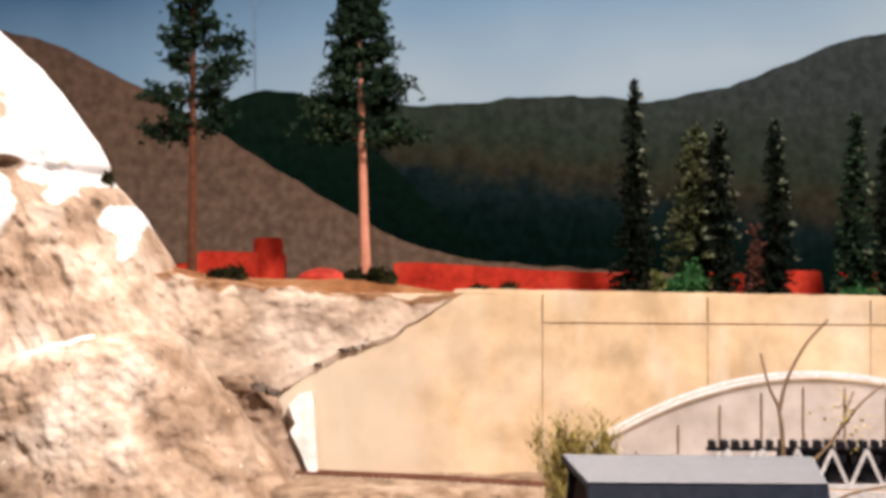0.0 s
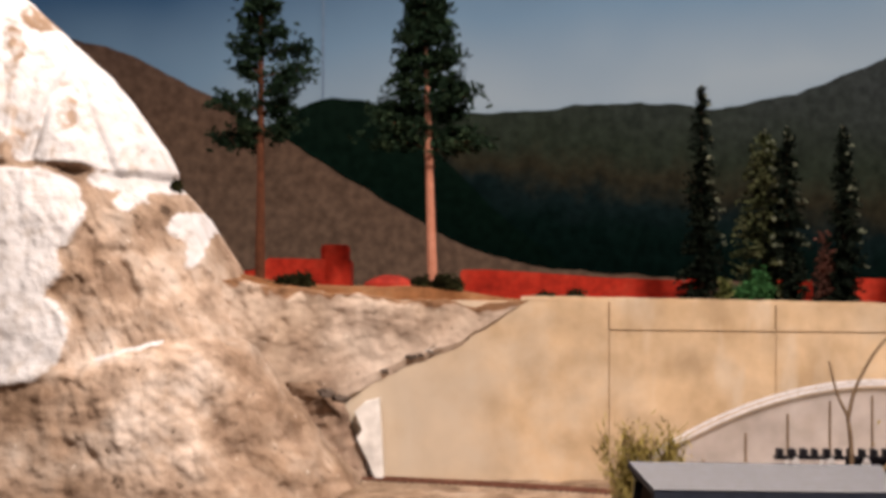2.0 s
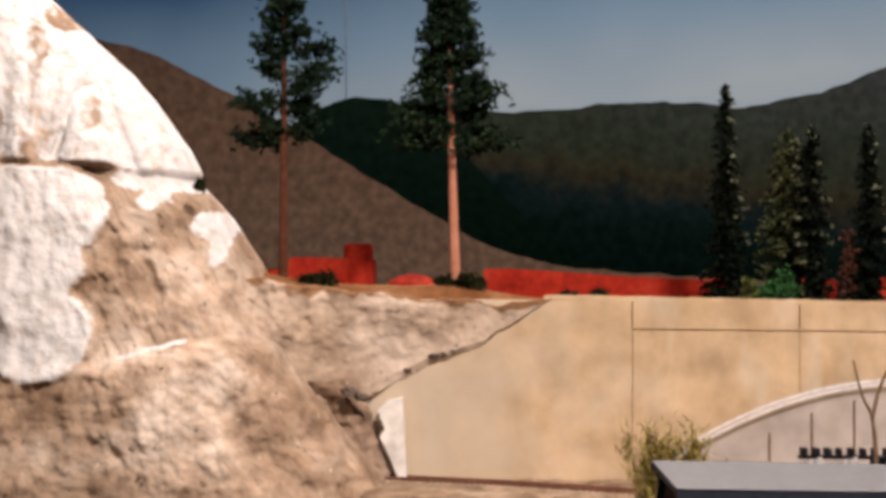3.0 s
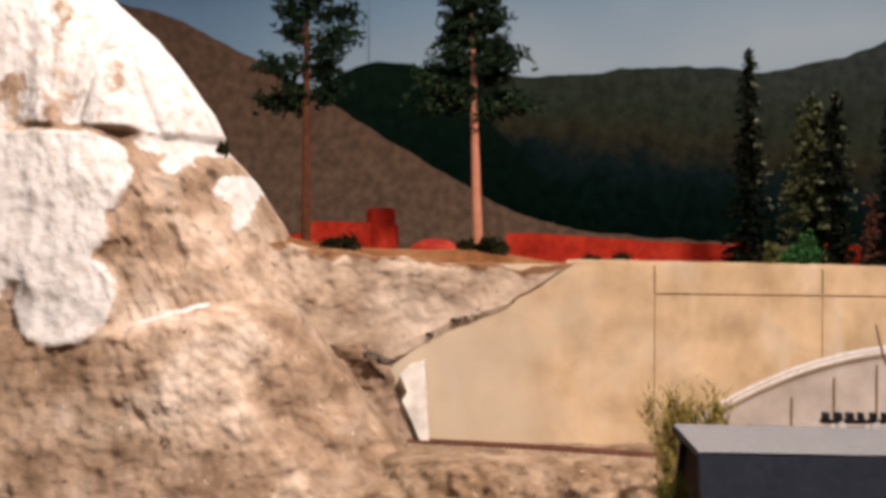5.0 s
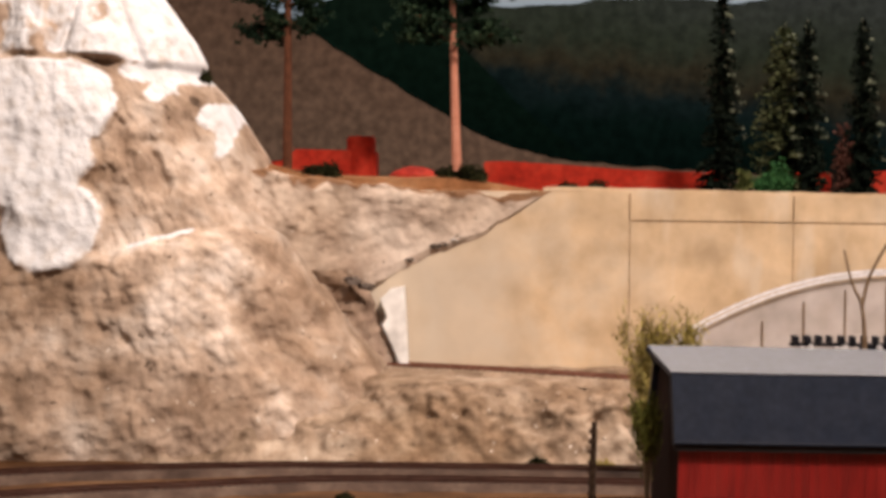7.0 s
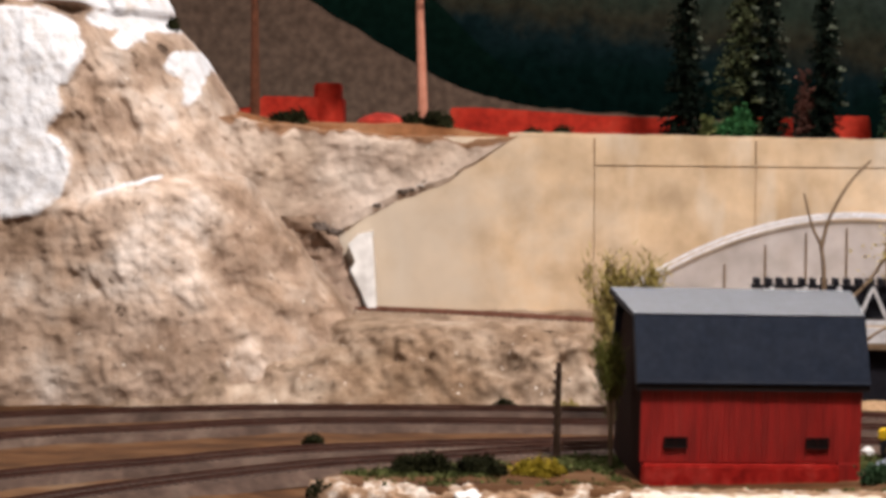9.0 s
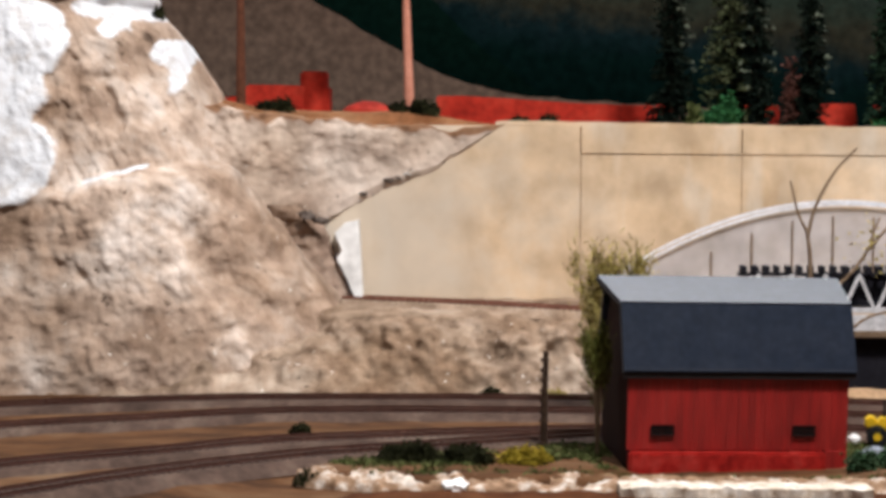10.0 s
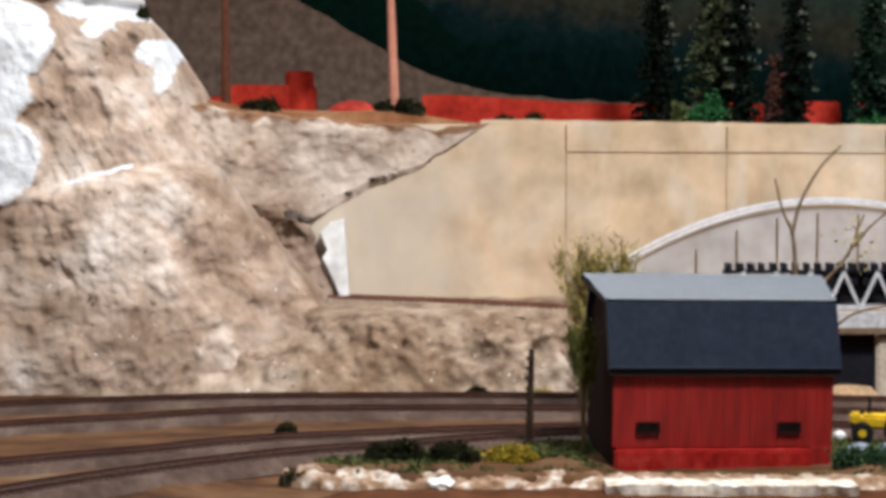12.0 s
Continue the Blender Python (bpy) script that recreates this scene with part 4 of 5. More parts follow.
def trackside_pole():
    root = thing("trackside_pole", "dark weathered timber post standing at the yard's edge", "pole", at=(0.067, 1.295, 0.009))
    v, f = tube([(0, 0, 0), (0.0006, 0, 0.03), (0.0016, 0, 0.071)], [0.0029, 0.0024, 0.0020], 8)
    mesh_object("shaft", v, f, M_POLE, root)
    v, f = tube([(0, 0, 0.0), (0, 0, 0.004)], [0.0048, 0.0030], 8)
    mesh_object("foot", v, f, M_POLE, root)
    for k in range(7):
        z = 0.018 + 0.0075 * k
        v, f = tube([(0.00002 * k * k, 0, z), (0.00002 * k * k, 0, z + 0.0024)], [0.0032, 0.0030], 8)
        mesh_object("collar", v, f, M_POLE, root)


trackside_pole()

# ---- red barn ----
def barn():
    root = thing("barn", "red wooden gambrel barn with a dark slate-grey roof", "barn", at=(0.1215, 1.224, 0.0085), turn=(0, 1.2, 6.5))
    L, W, H = 0.1575, 0.094, 0.0710
    brk, rid = (0.0135, 0.1125), (W / 2, 0.1275)
    gable = [(0, 0), (W, 0), (W, H), (W - brk[0] - 0.003, brk[1] - 0.006), (W / 2, rid[1] - 0.004), (brk[0] + 0.003, brk[1] - 0.006), (0, H)]
    # the west gable gets a darker red for the side turned from the light
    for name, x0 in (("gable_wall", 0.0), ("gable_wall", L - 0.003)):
        part(name, prism(gable, x0, x0 + 0.003, "x"), M_GABLE_SHADE_AND_BARS if x0 == 0 else M_BARN, root, "red end wall coloured near-black for its shaded side" if x0 == 0 else "")
    part("rear_wall", box_bm((0.003, W - 0.003, 0), (L - 0.003, W, H)), M_BARN, root)
    front = part("front_wall", box_bm((0.003, 0.0012, 0), (L - 0.003, 0.004, H)), M_BARN, root)
    n = 40
    step = L / n
    gaps = ((0.0175, 0.0325), (0.1185, 0.1335))
    for k in range(n):
        a, b = k * step + 0.00008, (k + 1) * step - 0.00008
        part("board", box_bm((a, -0.0006 + 0.0004 * RNG.random(), 0.012), (b, 0.0012, H - 0.001)), M_BARN, front)
    foundation = part("foundation", box_bm((0.001, -0.0075, -0.007), (L * 0.895, 0.0008, 0.0110), 0.0015), M_STONE, root, "bright red painted foundation step")
    part("sill_beam", box_bm((L * 0.895, -0.0016, -0.006), (L, 0.001, 0.012), 0.0008), M_BARN, root)
    for x0, x1 in gaps:
        win = part("window", box_bm((x0, -0.0014, 0.0228), (x1, -0.0008, 0.0288)), M_GLASS, root, "small black four-pane window")
        for bx in ((x0 - 0.001, -0.0022, 0.0218, x1 + 0.001, -0.0013, 0.0229), (x0 - 0.001, -0.0022, 0.0287, x1 + 0.001, -0.0013, 0.0298), (x0 - 0.001, -0.0022, 0.0229, x0 + 0.0004, -0.0013, 0.0287), (x1 - 0.0004, -0.0022, 0.0229, x1 + 0.001, -0.0013, 0.0287), ((x0 + x1) / 2 - 0.0005, -0.0020, 0.0229, (x0 + x1) / 2 + 0.0005, -0.0013, 0.0287), (x0 + 0.0004, -0.0019, 0.0254, x1 - 0.0004, -0.0014, 0.0262)):
            part("glazing_bar", box_bm(bx[:3], bx[3:]), M_GABLE_SHADE_AND_BARS, win)
    t = 0.0022
    ov = 0.004

    def roof_plane(name, p, q, x0, x1, hood=0.0):
        (y0, z0), (y1, z1) = p, q
        ln = math.hypot(y1 - y0, z1 - z0)
        ny, nz = -(z1 - z0) / ln * t, (y1 - y0) / ln * t
        if y1 < y0:
            ny, nz = -ny, -nz
        bm = bmesh.new()
        cs = [(x0, y0, z0), (x1, y0, z0), (x1, y1, z1), (x0 - hood, y1, z1)]
        lo = [bm.verts.new(c) for c in cs]
        hi = [bm.verts.new((c[0], c[1] + ny, c[2] + nz)) for c in cs]
        bm.faces.new(lo[::-1])
        bm.faces.new(hi)
        for i in range(4):
            bm.faces.new((lo[i], lo[(i + 1) % 4], hi[(i + 1) % 4], hi[i]))
        part(name, bm, M_ROOF, root)

    eave = (-0.0034, 0.0672)
    mir = lambda p: (W - p[0], p[1])
    roof_plane("lower_roof", eave, brk, -ov, L + ov)
    roof_plane("upper_roof", brk, (rid[0] + 0.0004, rid[1]), -ov, L + ov, 0.011)
    roof_plane("lower_roof", mir(eave), mir(brk), -ov, L + ov)
    roof_plane("upper_roof", mir(brk), (rid[0] - 0.0004, rid[1]), -ov, L + ov, 0.011)
    # eave board made black and deep to carry the shadow band below the roof
    part("eave_shade_board", box_bm((-ov, eave[0] - 0.0005, eave[1] - 0.0048), (L + ov, eave[0] + 0.0012, eave[1] + 0.0008), 0.0003), M_TRIM, root, "eave board, black for the shadow under the eave")
    # thin pale strip added as the bright line on the roof's lower edge
    part("eave_highlight", box_bm((-ov, eave[0] - 0.0016, eave[1] + 0.0010), (L + ov, eave[0] - 0.0001, eave[1] + 0.0026), 0.0003), M_EAVE_GLINT, root, "pale grey strip standing in for the roof edge's highlight")
    part("soffit", box_bm((-ov, eave[0] + 0.0012, eave[1] - 0.0044), (L + ov, -0.0008, eave[1] - 0.0030)), M_TRIM, root, "black soffit")
    for (p, q) in ((eave, brk), (brk, rid)):
        v, f = tube([(-ov - (0.0 if p is eave else 0.0), p[0] - 0.0005, p[1] - 0.001), (-ov - (0.011 if q is rid else 0.0), q[0], q[1] - 0.001)], [0.0016, 0.0016], 6)
        mesh_object("barge_board", v, f, M_TRIM, root, "black gable edge board")


barn()

# ---- bridges beyond the barn ----
def arch_bridge():
    root = thing("arch_bridge", "silver arched railway bridge with slim hangers", "bridge", at=(0.355, 1.640, 0.0))
    def height(x):
        return 0.1705 - 1.592 * x * x
    for y, up in ((-0.012, 0.0), (0.006, 0.0020)):
        xs = np.linspace(-0.215, 0.215, 50)
        v, f = sweep([(x, y, height(x) + up) for x in xs], [(-0.0012, -0.0013), (-0.0012, 0.0013), (0.0012, 0.0013), (0.0012, -0.0013)])
        mesh_object("arch_rib", v, f, M_SILVER, root, "bright silver arch rib")
        for x in np.arange(-0.196, 0.2, 0.037):
            if y < 0:
                v, f = tube([(x, y + 0.0010, 0.100), (x, y + 0.0010, max(0.103, height(x) - 0.010 - 0.010 * (x / 0.122) ** 2))], [0.0009, 0.0009], 6)
                mesh_object("hanger", v, f, M_TWIG, root, "thin brown hanger")
    # half-clear sheet added for the pale glare; the arch itself is open
    xs = np.linspace(-0.205, 0.205, 40)
    verts = [(x, -0.0095, z) for x in xs for z in (0.090, max(0.0905, height(x) - 0.003))] + [(x, -0.0075, z) for x in xs for z in (0.090, max(0.0905, height(x) - 0.003))]
    faces = [(2 * i, 2 * i + 2, 2 * i + 3, 2 * i + 1) for i in range(39)] + [(80 + 2 * i, 80 + 2 * i + 1, 80 + 2 * i + 3, 80 + 2 * i + 2) for i in range(39)] + [(2 * i + 1, 2 * i + 3, 80 + 2 * i + 3, 80 + 2 * i + 1) for i in range(39)]
    mesh_object("glare_sheet", verts, faces, M_ARCH_GLARE, root, "half-clear pale sheet standing in for glare under the arch")
    part("deck", box_bm((-0.19, -0.018, 0.084), (0.25, 0.024, 0.090), 0.001), M_GIRDER, root)
    for x in (-0.17, 0.21):
        part("pier", box_bm((x - 0.012, -0.015, 0.0), (x + 0.012, 0.02, 0.084), 0.002), M_CONCRETE, root, "tan pier")


arch_bridge()


def strut(a, b, w, parent, mat, name, label=""):
    a, b = Vector(a), Vector(b)
    v, f = tube([a, b], [w, w], 4)
    return mesh_object(name, v, f, mat, parent, label)


def truss_bridge():
    root = thing("truss_bridge", "light grey deck-truss bridge with black timber ties", "bridge", at=(0.245, 1.545, 0.0))
    for k in range(34):
        x = 0.002 + k * 0.0098
        part("tie", box_bm((x, -0.010, 0.1155), (x + 0.0042 + 0.0010 * RNG.uniform(-1, 1), 0.006, 0.1215)), M_BLACK, root)
    part("stringer", box_bm((0.0, -0.008, 0.1130), (0.33, -0.004, 0.1154)), M_BLACK, root, "black stringer")
    part("stringer", box_bm((0.0, 0.001, 0.1130), (0.33, 0.004, 0.1154)), M_BLACK, root, "black stringer")
    for y in (-0.010, 0.018):
        part("bottom_chord", box_bm((0.0, y - 0.002, 0.0815), (0.33, y + 0.002, 0.0855), 0.0005), M_GIRDER, root)
        for x in np.arange(0.0165, 0.32, 0.029):
            strut((x - 0.0135, y, 0.084), (x, y, 0.1145), 0.0019, root, M_GIRDER, "diagonal")
            strut((x + 0.0135, y, 0.084), (x, y, 0.1145), 0.0019, root, M_GIRDER, "diagonal")
    part("girder", box_bm((0.0, -0.016, 0.0660), (0.33, -0.012, 0.0800), 0.0006), M_GIRDER, root, "pale grey plate girder")
    part("girder_flange", box_bm((0.0, -0.019, 0.0610), (0.33, -0.010, 0.0660), 0.0004), M_TWIG, root, "brown lower flange")
    # black sheet added to darken the space behind the front truss
    part("dark_backing", box_bm((0.06, 0.004, 0.0856), (0.33, 0.006, 0.1129)), M_BLACK, root, "black sheet added for the dark behind the truss")
    part("bearing_block", box_bm((-0.004, -0.012, 0.0), (0.012, 0.024, 0.0815)), M_CONCRETE, root)


truss_bridge()


def culvert():
    root = thing("culvert", "black box opening under the bridge with a tan pier", "culvert", at=(0.328, 1.545, 0.0))
    # not hollow: a black block paints the darkness inside
    part("opening", box_bm((0.0, -0.008, 0.002), (0.0485, 0.045, 0.0604)), M_BLACK, root, "solid black block standing in for the recess's shade")
    part("pier", box_bm((0.049, -0.014, 0.0), (0.080, 0.045, 0.0604), 0.002), M_CONCRETE, root, "pale tan concrete pier")


culvert()
lump("sand_pile", (0.352, 1.522, 0.004), (0.032, 0.010, 0.014), M_SAND, 31, "low heap of orange-tan sand beside the track", "sand heap", rough=0.25)


# ---- bare twig trees and olive shrubs behind the barn ----
def bare_tree(at, limbs, label, leaves=0, seed=0):
    root = thing("bare_tree", label, "tree", "bare trees", at=at)
    for k, (pts, r) in enumerate(limbs):
        line = catmull(pts, 8)
        v, f = tube(line, np.linspace(r, r * 0.55, len(line)), 6)
        mesh_object("trunk" if k == 0 else "limb", v, f, M_TWIG, root)
    if leaves:
        rng = np.random.default_rng(seed)
        pts = [np.array((0.012, 0, 0.150)) + rng.normal(size=3) * np.array((0.010, 0.008, 0.012)) for _ in range(leaves)]
        v, f = tufts(pts, 0.0025, 2, 0.8, seed)
        mesh_object("leaf_sprays", v, f, M_OLIVE, root, "sparse olive leaves")


bare_tree((0.284, 1.42, 0.0), [([(0, 0, 0), (0.001, 0, 0.10), (0, 0, 0.14), (-0.003, 0, 0.162)], 0.0024), ([(-0.002, 0, 0.158), (-0.010, 0, 0.175), (-0.016, 0.002, 0.200)], 0.0014), ([(-0.002, 0, 0.156), (0.004, 0, 0.180), (0.018, -0.002, 0.207), (0.035, -0.003, 0.226)], 0.0016)], "leafless forked twig tree behind the barn")
bare_tree((0.316, 1.40, 0.0), [([(-0.030, 0, 0), (-0.028, 0, 0.07), (-0.018, 0, 0.110), (0.0, 0, 0.132), (0.012, 0, 0.150)], 0.0020), ([(0.012, 0, 0.148), (0.024, 0, 0.163), (0.042, 0.0, 0.178)], 0.0014), ([(0.012, 0, 0.148), (0.013, 0, 0.158), (0.019, 0.002, 0.172)], 0.0012)], "twig tree with a few olive leaves behind the barn", 46, 3)
bare_tree((0.294, 1.36, 0.0), [([(0, 0, 0), (0.0, 0, 0.05), (0.004, 0, 0.078), (0.018, 0, 0.094), (0.034, 0, 0.101), (0.060, 0, 0.106)], 0.0018)], "thin drooping bare branch beside the bridge")


def leafy_shrub(at, spread, height, count, size, label, seed, low=0.40, leaf=M_OLIVE):
    root = thing("leafy_shrub", label, "shrub", "olive shrubs", at=at)
    rng = np.random.default_rng(seed)
    tips = []
    for k in range(12):
        a = rng.uniform(0, 2 * math.pi)
        top = np.array((math.cos(a) * spread * rng.uniform(0.2, 1), math.sin(a) * spread * 0.5 * rng.uniform(0.2, 1), height * rng.uniform(0.65, 1.05)))
        line = catmull([(0, 0, 0), top * np.array((0.25, 0.25, 0.5)), top], 6)
        v, f = tube(line, np.linspace(0.0011, 0.0004, len(line)), 5)
        mesh_object("stem", v, f, M_TWIG, root)
        for _ in range(count // 12):
            s = rng.uniform(low, 1.0)
            tips.append(line[int(s * (len(line) - 1))] + rng.normal(size=3) * np.array((spread * 0.16, spread * 0.12, height * 0.06)))
    v, f = joined([wisps(tips, size * 3.2, size * 0.34, seed), tufts(tips[::3], size * 0.7, 2, 1.0, seed)])
    mesh_object("foliage", v, f, leaf, root)


leafy_shrub((0.120, 1.44, 0.0), 0.026, 0.138, 4600, 0.0024, "feathery olive-yellow shrub behind the barn", 1)
leafy_shrub((0.147, 1.44, 0.0), 0.030, 0.152, 5200, 0.0024, "tall feathery olive-yellow shrub behind the barn", 2)
leafy_shrub((0.1045, 1.262, 0.006), 0.015, 0.092, 1900, 0.0019, "olive-green vine-like shrub against the barn's end", 3, 0.80, M_VINE)


# ---- yellow tractor ----
def tractor():
    root = thing("toy_tractor", "yellow model tractor with black wheels on the yard", "tractor", at=(0.325, 1.300, 0.0095), turn=(0, 0, -12))
    root.scale = (1.3, 1.3, 1.3)
    part("body", box_bm((-0.010, -0.006, 0.008), (0.014, 0.006, 0.016), 0.0018), M_YELLOW, root)
    part("bonnet", box_bm((-0.016, -0.004, 0.010), (-0.0095, 0.004, 0.0165), 0.0012), M_YELLOW, root)
    part("mudguard", box_bm((0.004, -0.009, 0.013), (0.018, -0.0062, 0.0185), 0.0012), M_YELLOW, root)
    part("mudguard", box_bm((0.004, 0.0062, 0.013), (0.018, 0.009, 0.0185), 0.0012), M_YELLOW, root)
    part("seat", box_bm((0.006, -0.003, 0.0160), (0.011, 0.003, 0.0225), 0.001), M_TYRE, root, "black seat")
    part("exhaust", box_bm((-0.006, -0.0008, 0.0160), (-0.0044, 0.0008, 0.026), 0.0003), M_TYRE, root, "black exhaust pipe")
    for x, y, r in ((-0.009, -0.0075, 0.0062), (-0.009, 0.0075, 0.0062), (0.011, -0.0085, 0.0085), (0.011, 0.0085, 0.0085)):
        bm = bmesh.new()
        bmesh.ops.create_cone(bm, cap_ends=True, segments=20, radius1=r, radius2=r, depth=0.0045, matrix=Matrix.Translation((x, y, r)) @ Matrix.Rotation(math.pi / 2, 4, "X"))
        bmesh.ops.bevel(bm, geom=[e for e in bm.edges if len(e.link_faces) == 2 and any(len(fc.verts) > 4 for fc in e.link_faces)], offset=0.001, segments=2, affect="EDGES")
        wheel = part("wheel", bm, M_TYRE, root, "black rubber wheel")
        bm = bmesh.new()
        bmesh.ops.create_cone(bm, cap_ends=True, segments=14, radius1=r * 0.45, radius2=r * 0.35, depth=0.0056, matrix=Matrix.Translation((x, y, r)) @ Matrix.Rotation(math.pi / 2, 4, "X"))
        part("rim", bm, M_YELLOW, wheel)


tractor()
lump("boulder", (0.303, 1.262, 0.011), (0.010, 0.008, 0.005), M_BLUE_STONE, 41, "blue-grey boulder beside the barn", "boulder", "boulders")
lump("boulder", (0.322, 1.258, 0.011), (0.009, 0.008, 0.005), M_BLUE_STONE, 42, "blue-grey boulder below the tractor", "boulder", "boulders")
lump("boulder", (0.300, 1.318, 0.011), (0.0042, 0.004, 0.0035), M_WHITE, 43, "small whitish stone beside the barn", "boulder", "boulders")


# ---- red blocks on the ledge ----
def red_block(name, profile, y0, y1, label, category):
    bm = prism(profile, y0, y1, "y")
    bmesh.ops.bevel(bm, geom=list(bm.edges), offset=0.0015, segments=2, affect="EDGES", clamp_overlap=True)
    return tagged(part(name, bm, M_RED), label, category)


def red_hut():
    root = thing("red_hut", "low red block building with a round corner tower", "building", at=(-0.140, 1.90, 0.236))
    bm = prism([(-0.120, 0), (0.0, 0), (0.0, 0.046), (-0.030, 0.047), (-0.088, 0.048), (-0.092, 0.035), (-0.120, 0.034)], 0.0, 0.045, "y")
    bmesh.ops.bevel(bm, geom=list(bm.edges), offset=0.002, segments=2, affect="EDGES", clamp_overlap=True)
    part("body", bm, M_RED, root)
    bm = bmesh.new()
    bmesh.ops.create_cone(bm, cap_ends=True, segments=28, radius1=0.0155, radius2=0.0155, depth=0.062, matrix=Matrix.Translation((-0.0165, 0.012, 0.031)))
    bmesh.ops.bevel(bm, geom=[e for e in bm.edges if any(len(fc.verts) > 4 for fc in e.link_faces)], offset=0.002, segments=2, affect="EDGES")
    part("tower", bm, M_RED, root, "round red tower", smooth=False)


red_hut()
red_block("red_wall", [(-0.026, 0.228), (0.214, 0.228), (0.209, 0.2615), (0.13, 0.2640), (0.06, 0.2690), (0.0, 0.2725), (-0.026, 0.2720)], 1.93, 1.96, "long low red wall along the ledge", "low wall")
red_block("red_wall", [(0.30, 0.228), (0.345, 0.228), (0.345, 0.262), (0.30, 0.262)], 1.93, 1.96, "short red wall among the spruces", "low wall")
red_block("red_wall", [(0.385, 0.228), (0.428, 0.228), (0.424, 0.2635), (0.388, 0.2635)], 1.92, 1.95, "short red wall among the spruces", "low wall")
red_block("red_wall", [(0.45, 0.228), (0.62, 0.228), (0.62, 0.262), (0.45, 0.262)], 1.93, 1.96, "low red wall behind the spruces", "low wall")
lump("red_mound", (-0.098, 1.91, 0.250), (0.030, 0.02, 0.016), M_RED, 61, "low rounded red mound on the ledge", "mound", rough=0.15)
lump("red_mound", (0.216, 1.90, 0.248), (0.016, 0.012, 0.014), M_RED, 62, "low rounded red mound beside the spruces", "mound", rough=0.2)


# ---- trees ----
def pine(at, trunk_r, bare, height, lean, bark, label, clusters, seed):
    """A tall model pine: bare tapered trunk, whorls of limbs, and needle clumps with gaps."""
    root = thing("pine_tree", label, "tree", "pines", at=at)
    rng = np.random.default_rng(seed)
    line = catmull([(0, 0, -0.004), (lean * 0.3, 0, height * 0.3), (lean * 0.55, 0, height * 0.6), (lean, 0, height)], 10)
    v, f = tube(line, np.linspace(trunk_r, trunk_r * 0.3, len(line)), 9)
    mesh_object("trunk", v, f, bark, root)
    pts = []
    for k, (z, dx, reach, n, thick) in enumerate(clusters):
        base = np.array((np.interp(z, line[:, 2], line[:, 0]), 0, z - 0.006))
        tip = base + np.array((dx, rng.uniform(-0.5, 0.5) * abs(dx), 0.010 + 0.15 * rng.uniform(-1, 1) * 0.02))
        mesh_object("limb", *tube(catmull([base, (base + tip) / 2 + np.array((0, 0, 0.003)), tip], 5), np.linspace(0.0011, 0.0004, 11), 5), M_BARK_BROWN, root)
        for _ in range(int(n * 1.3)):
            s = rng.uniform(0.20, 1.05)
            p = base + (tip - base) * s + rng.normal(size=3) * np.array((reach, reach, thick)) * 0.85
            pts += [p, p + rng.normal(size=3) * 0.0022]
    v, f = tufts(pts, 0.0034, 4, 0.8, seed)
    mesh_object("crown", v, f, M_PINE, root, "dark needle crown with gaps")


def ladder(z0, z1, steps, reach0, reach1, rng, n=62, thick=0.006):
    out = []
    for k in range(steps):
        s = k / (steps - 1)
        z = z0 + (z1 - z0) * s
        r = reach0 + (reach1 - reach0) * s
        for side in (-1, 1):
            w = r * rng.uniform(0.62, 1.15)
            out.append((z + rng.uniform(-0.004, 0.004), side * w, 0.0052 + 0.12 * w, n, thick))
    return out


R1 = np.random.default_rng(21)
left_crown = [(0.137, -0.045, 0.008, 90, 0.005), (0.150, -0.020, 0.008, 80, 0.006), (0.150, 0.030, 0.007, 70, 0.006), (0.172, -0.038, 0.008, 90, 0.006), (0.170, 0.028, 0.008, 90, 0.006), (0.187, 0.030, 0.007, 80, 0.006), (0.205, 0.048, 0.008, 95, 0.006), (0.207, -0.020, 0.007, 80, 0.007), (0.228, 0.040, 0.008, 85, 0.006), (0.232, -0.022, 0.007, 80, 0.006), (0.245, 0.022, 0.007, 70, 0.006), (0.254, -0.016, 0.007, 70, 0.006), (0.268, 0.012, 0.007, 60, 0.006), (0.272, -0.014, 0.006, 60, 0.006), (0.290, 0.010, 0.006, 50, 0.006), (0.296, -0.008, 0.005, 40, 0.006), (0.31, 0.004, 0.004, 30, 0.006)]
pine((-0.221, 1.80, 0.262), 0.0052, 0.13, 0.325, 0.001, M_BARK_BROWN, "tall dark pine with a bare red-brown trunk", left_crown, 5)
pine((-0.050, 1.80, 0.254), 0.0052, 0.14, 0.315, -0.010, M_BARK_PINK, "tall pine with a bare pinkish trunk and dense crown", ladder(0.142, 0.312, 14, 0.046, 0.005, R1, 90, 0.0050), 6)


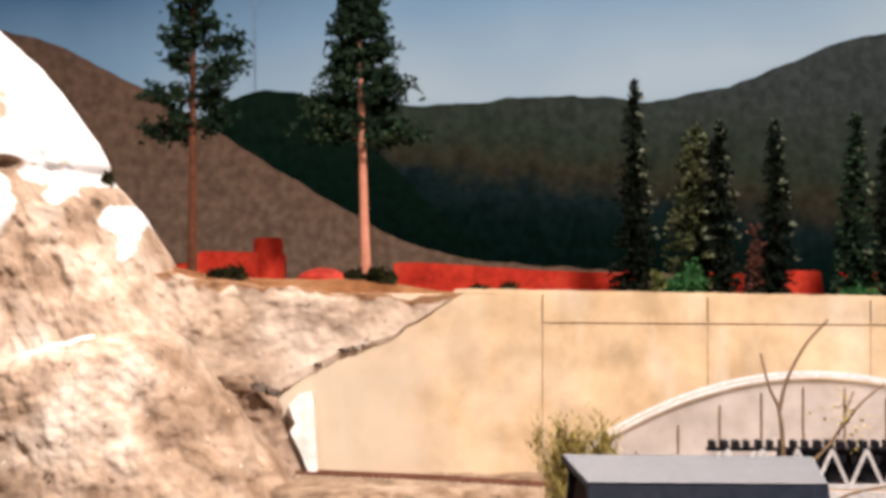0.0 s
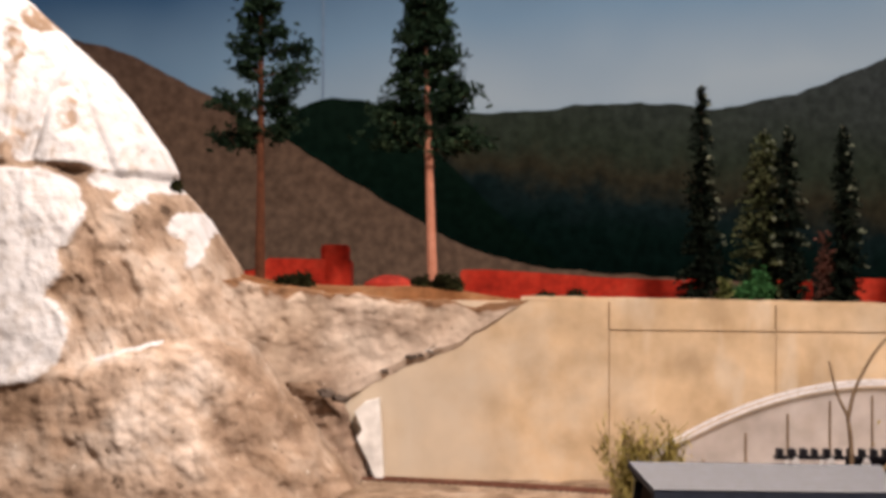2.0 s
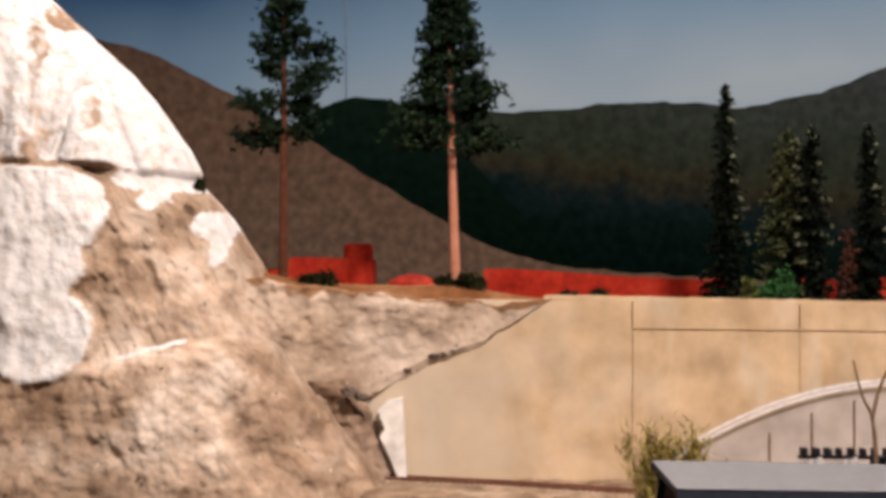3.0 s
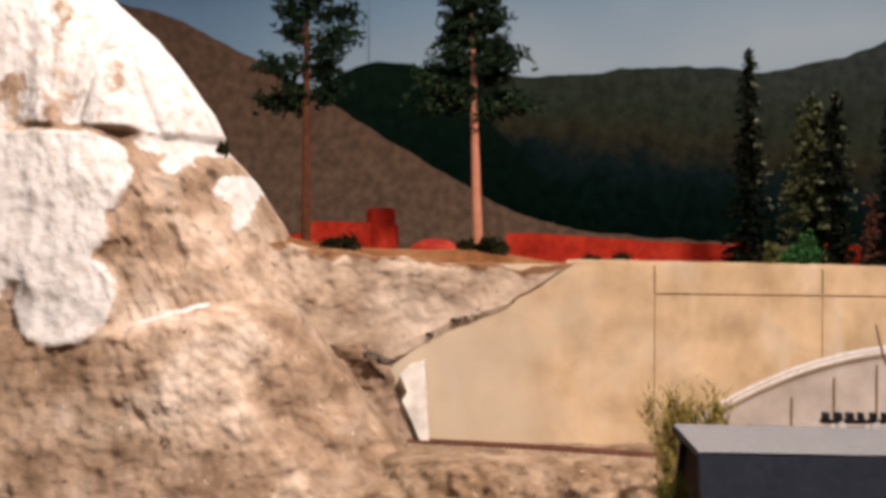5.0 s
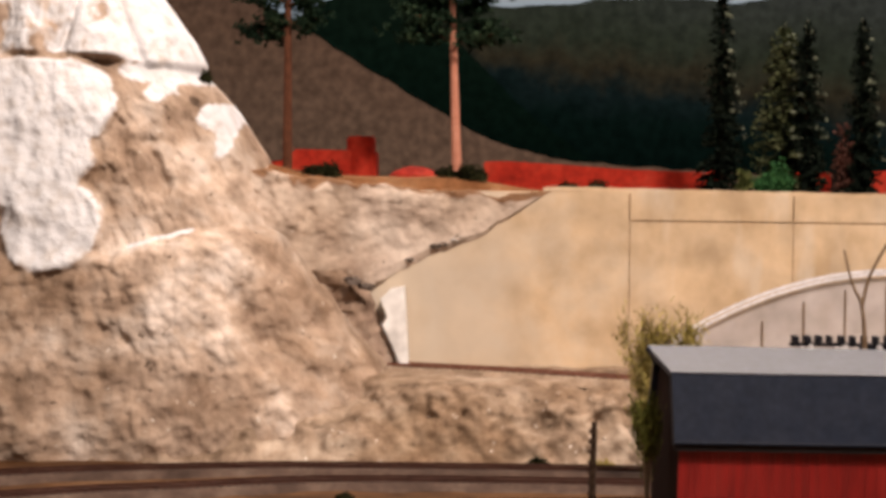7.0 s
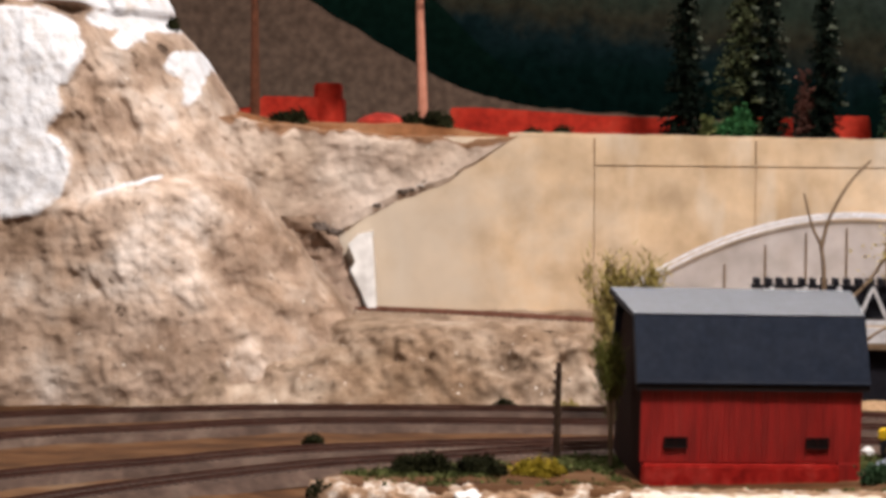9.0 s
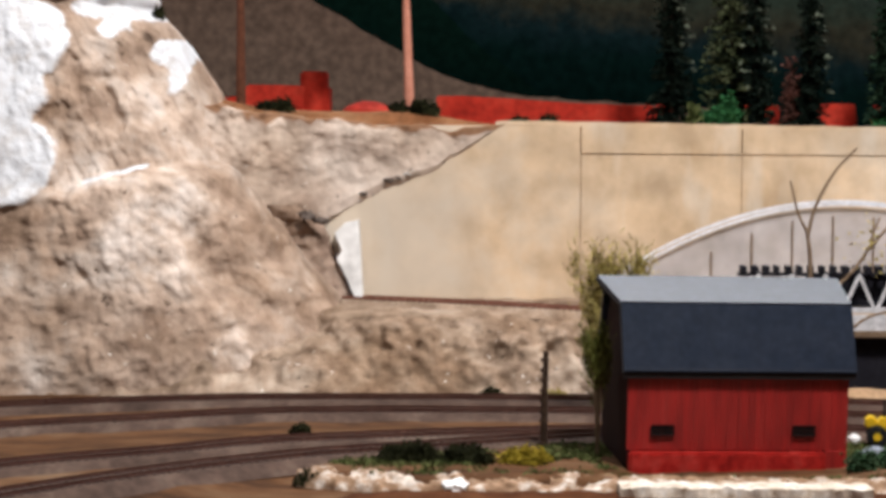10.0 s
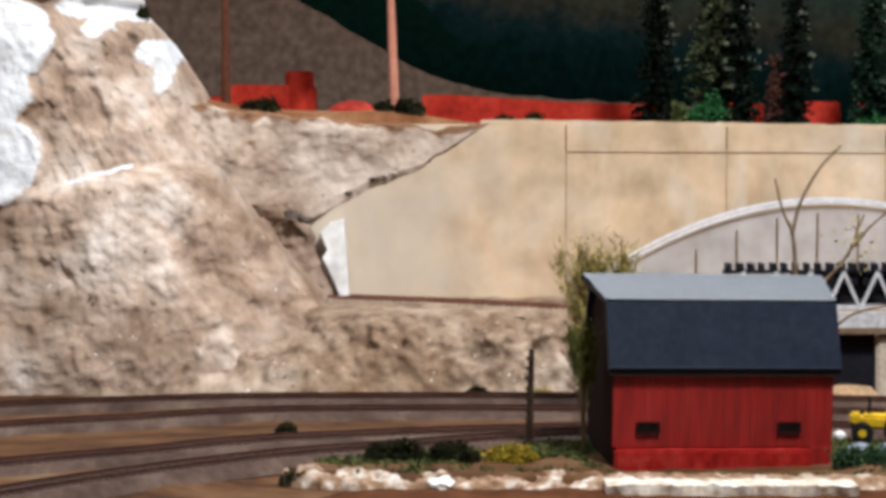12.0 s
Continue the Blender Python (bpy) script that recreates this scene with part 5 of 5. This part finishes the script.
def spruce(at, height, radius, label, seed, pale, needles=None):
    root = thing("spruce_tree", label, "tree", "spruces", at=at)
    rng = np.random.default_rng(seed)
    v, f = tube([(0, 0, -0.004), (0, 0, height)], [0.0026, 0.0006], 7)
    mesh_object("trunk", v, f, M_POLE, root)
    pts, tips = [], []
    tiers = int(height / 0.0085)
    for k in range(tiers):
        s = 1 - k / tiers
        z = 0.004 + height * 0.985 * k / tiers
        r = radius * (0.13 + 0.87 * s ** 0.62)
        for b in range(9 + int(9 * s)):
            a = rng.uniform(0, 2 * math.pi)
            reach = r * rng.uniform(0.55, 1.28)
            for q in np.arange(0.15, 1.01, 0.0026 / max(reach, 0.003)):
                pts.append((q * reach * math.cos(a), q * reach * math.sin(a), z + 0.0045 - 0.0085 * q + rng.normal() * 0.0012))
            # pale tips on the east side only: lamp light put into the foliage colour
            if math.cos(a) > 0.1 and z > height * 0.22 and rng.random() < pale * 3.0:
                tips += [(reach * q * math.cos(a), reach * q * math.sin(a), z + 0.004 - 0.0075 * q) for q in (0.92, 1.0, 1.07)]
    v, f = tufts(pts, 0.0036, 4, 0.6, seed)
    mesh_object("crown", v, f, needles or M_SPRUCE, root)
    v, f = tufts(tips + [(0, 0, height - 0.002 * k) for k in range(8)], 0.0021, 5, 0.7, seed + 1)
    tagged(mesh_object("lit_side_tips", v, f, M_TIPS, root, "pale frosted green tips, kept to the lit side and top"), kind="stuff")


spruce((0.214, 1.80, 0.2372), 0.216, 0.0225, "slim dark spruce with pale frosted tips", 1, 0.16)
spruce((0.277, 1.818, 0.2361), 0.172, 0.036, "bushy spruce with many pale olive tips", 2, 0.40, M_SPRUCE_OLIVE)
spruce((0.297, 1.80, 0.2357), 0.176, 0.0230, "slim blackish spruce beside a bushy one", 3, 0.10)
spruce((0.352, 1.80, 0.2327), 0.180, 0.0215, "slim blackish spruce with a pale top", 4, 0.10)
spruce((0.432, 1.80, 0.2313), 0.188, 0.0240, "dark green spruce with a frosted top", 5, 0.10, M_PINE)
spruce((0.466, 1.81, 0.2307), 0.176, 0.0230, "dark spruce at the end of the row", 6, 0.08)

bush("green_shrub", (0.268, 1.778, 0.2423), (0.011, 0.008, 0.030), 240, 0.0045, M_LEAF, "leafy green shrub beside the bushy spruce", "shrub", "ledge shrubs", 70)
bush("green_shrub", (0.254, 1.780, 0.2365), (0.015, 0.010, 0.021), 300, 0.0045, M_LEAF, "bright green leafy shrub below the spruces", "shrub", "ledge shrubs", 71)
bush("green_shrub", (0.234, 1.782, 0.2389), (0.009, 0.008, 0.020), 150, 0.004, M_GRASS, "grey-green shrub below the spruces", "shrub", "ledge shrubs", 72)
bush("green_shrub", (0.428, 1.782, 0.2334), (0.024, 0.010, 0.014), 260, 0.0045, M_LEAF, "low green shrub below the spruces", "shrub", "ledge shrubs", 73)
bush("rust_shrub", (0.334, 1.80, 0.2351), (0.009, 0.007, 0.080), 150, 0.0040, M_RUST_LEAF, "tall rust-red autumn shrub between spruces", "shrub", "", 74)
bush("dark_bush", (-0.188, 1.785, 0.254), (0.020, 0.010, 0.010), 300, 0.004, M_BUSH, "dark bush beside the pine trunk", "bush", "ledge bushes", 75)
bush("dark_bush", (-0.176, 1.782, 0.254), (0.009, 0.008, 0.014), 160, 0.004, M_BUSH, "small dark bush beside the pine trunk", "bush", "ledge bushes", 76)
bush("dark_bush", (-0.036, 1.785, 0.249), (0.016, 0.010, 0.017), 300, 0.004, M_BUSH, "round dark bush at the pink trunk's foot", "bush", "ledge bushes", 77)
bush("dark_bush", (-0.060, 1.79, 0.254), (0.010, 0.008, 0.009), 120, 0.004, M_BUSH, "small dark bush behind the pink trunk", "bush", "ledge bushes", 78)
bush("dark_bush", (0.089, 1.757, 0.2455), (0.008, 0.004, 0.005), 80, 0.003, M_BUSH, "tiny dark weed on the wall's edge", "bush", "ledge bushes", 79)
bush("dark_bush", (0.060, 1.757, 0.2455), (0.010, 0.004, 0.003), 60, 0.003, M_BUSH, "tiny flat dark weed on the wall's edge", "bush", "ledge bushes", 80)
bush("dark_bush", (-0.286, 1.70, 0.345), (0.006, 0.006, 0.009), 80, 0.003, M_BUSH, "tiny dark weed clinging to the hill", "bush", "ledge bushes", 81)
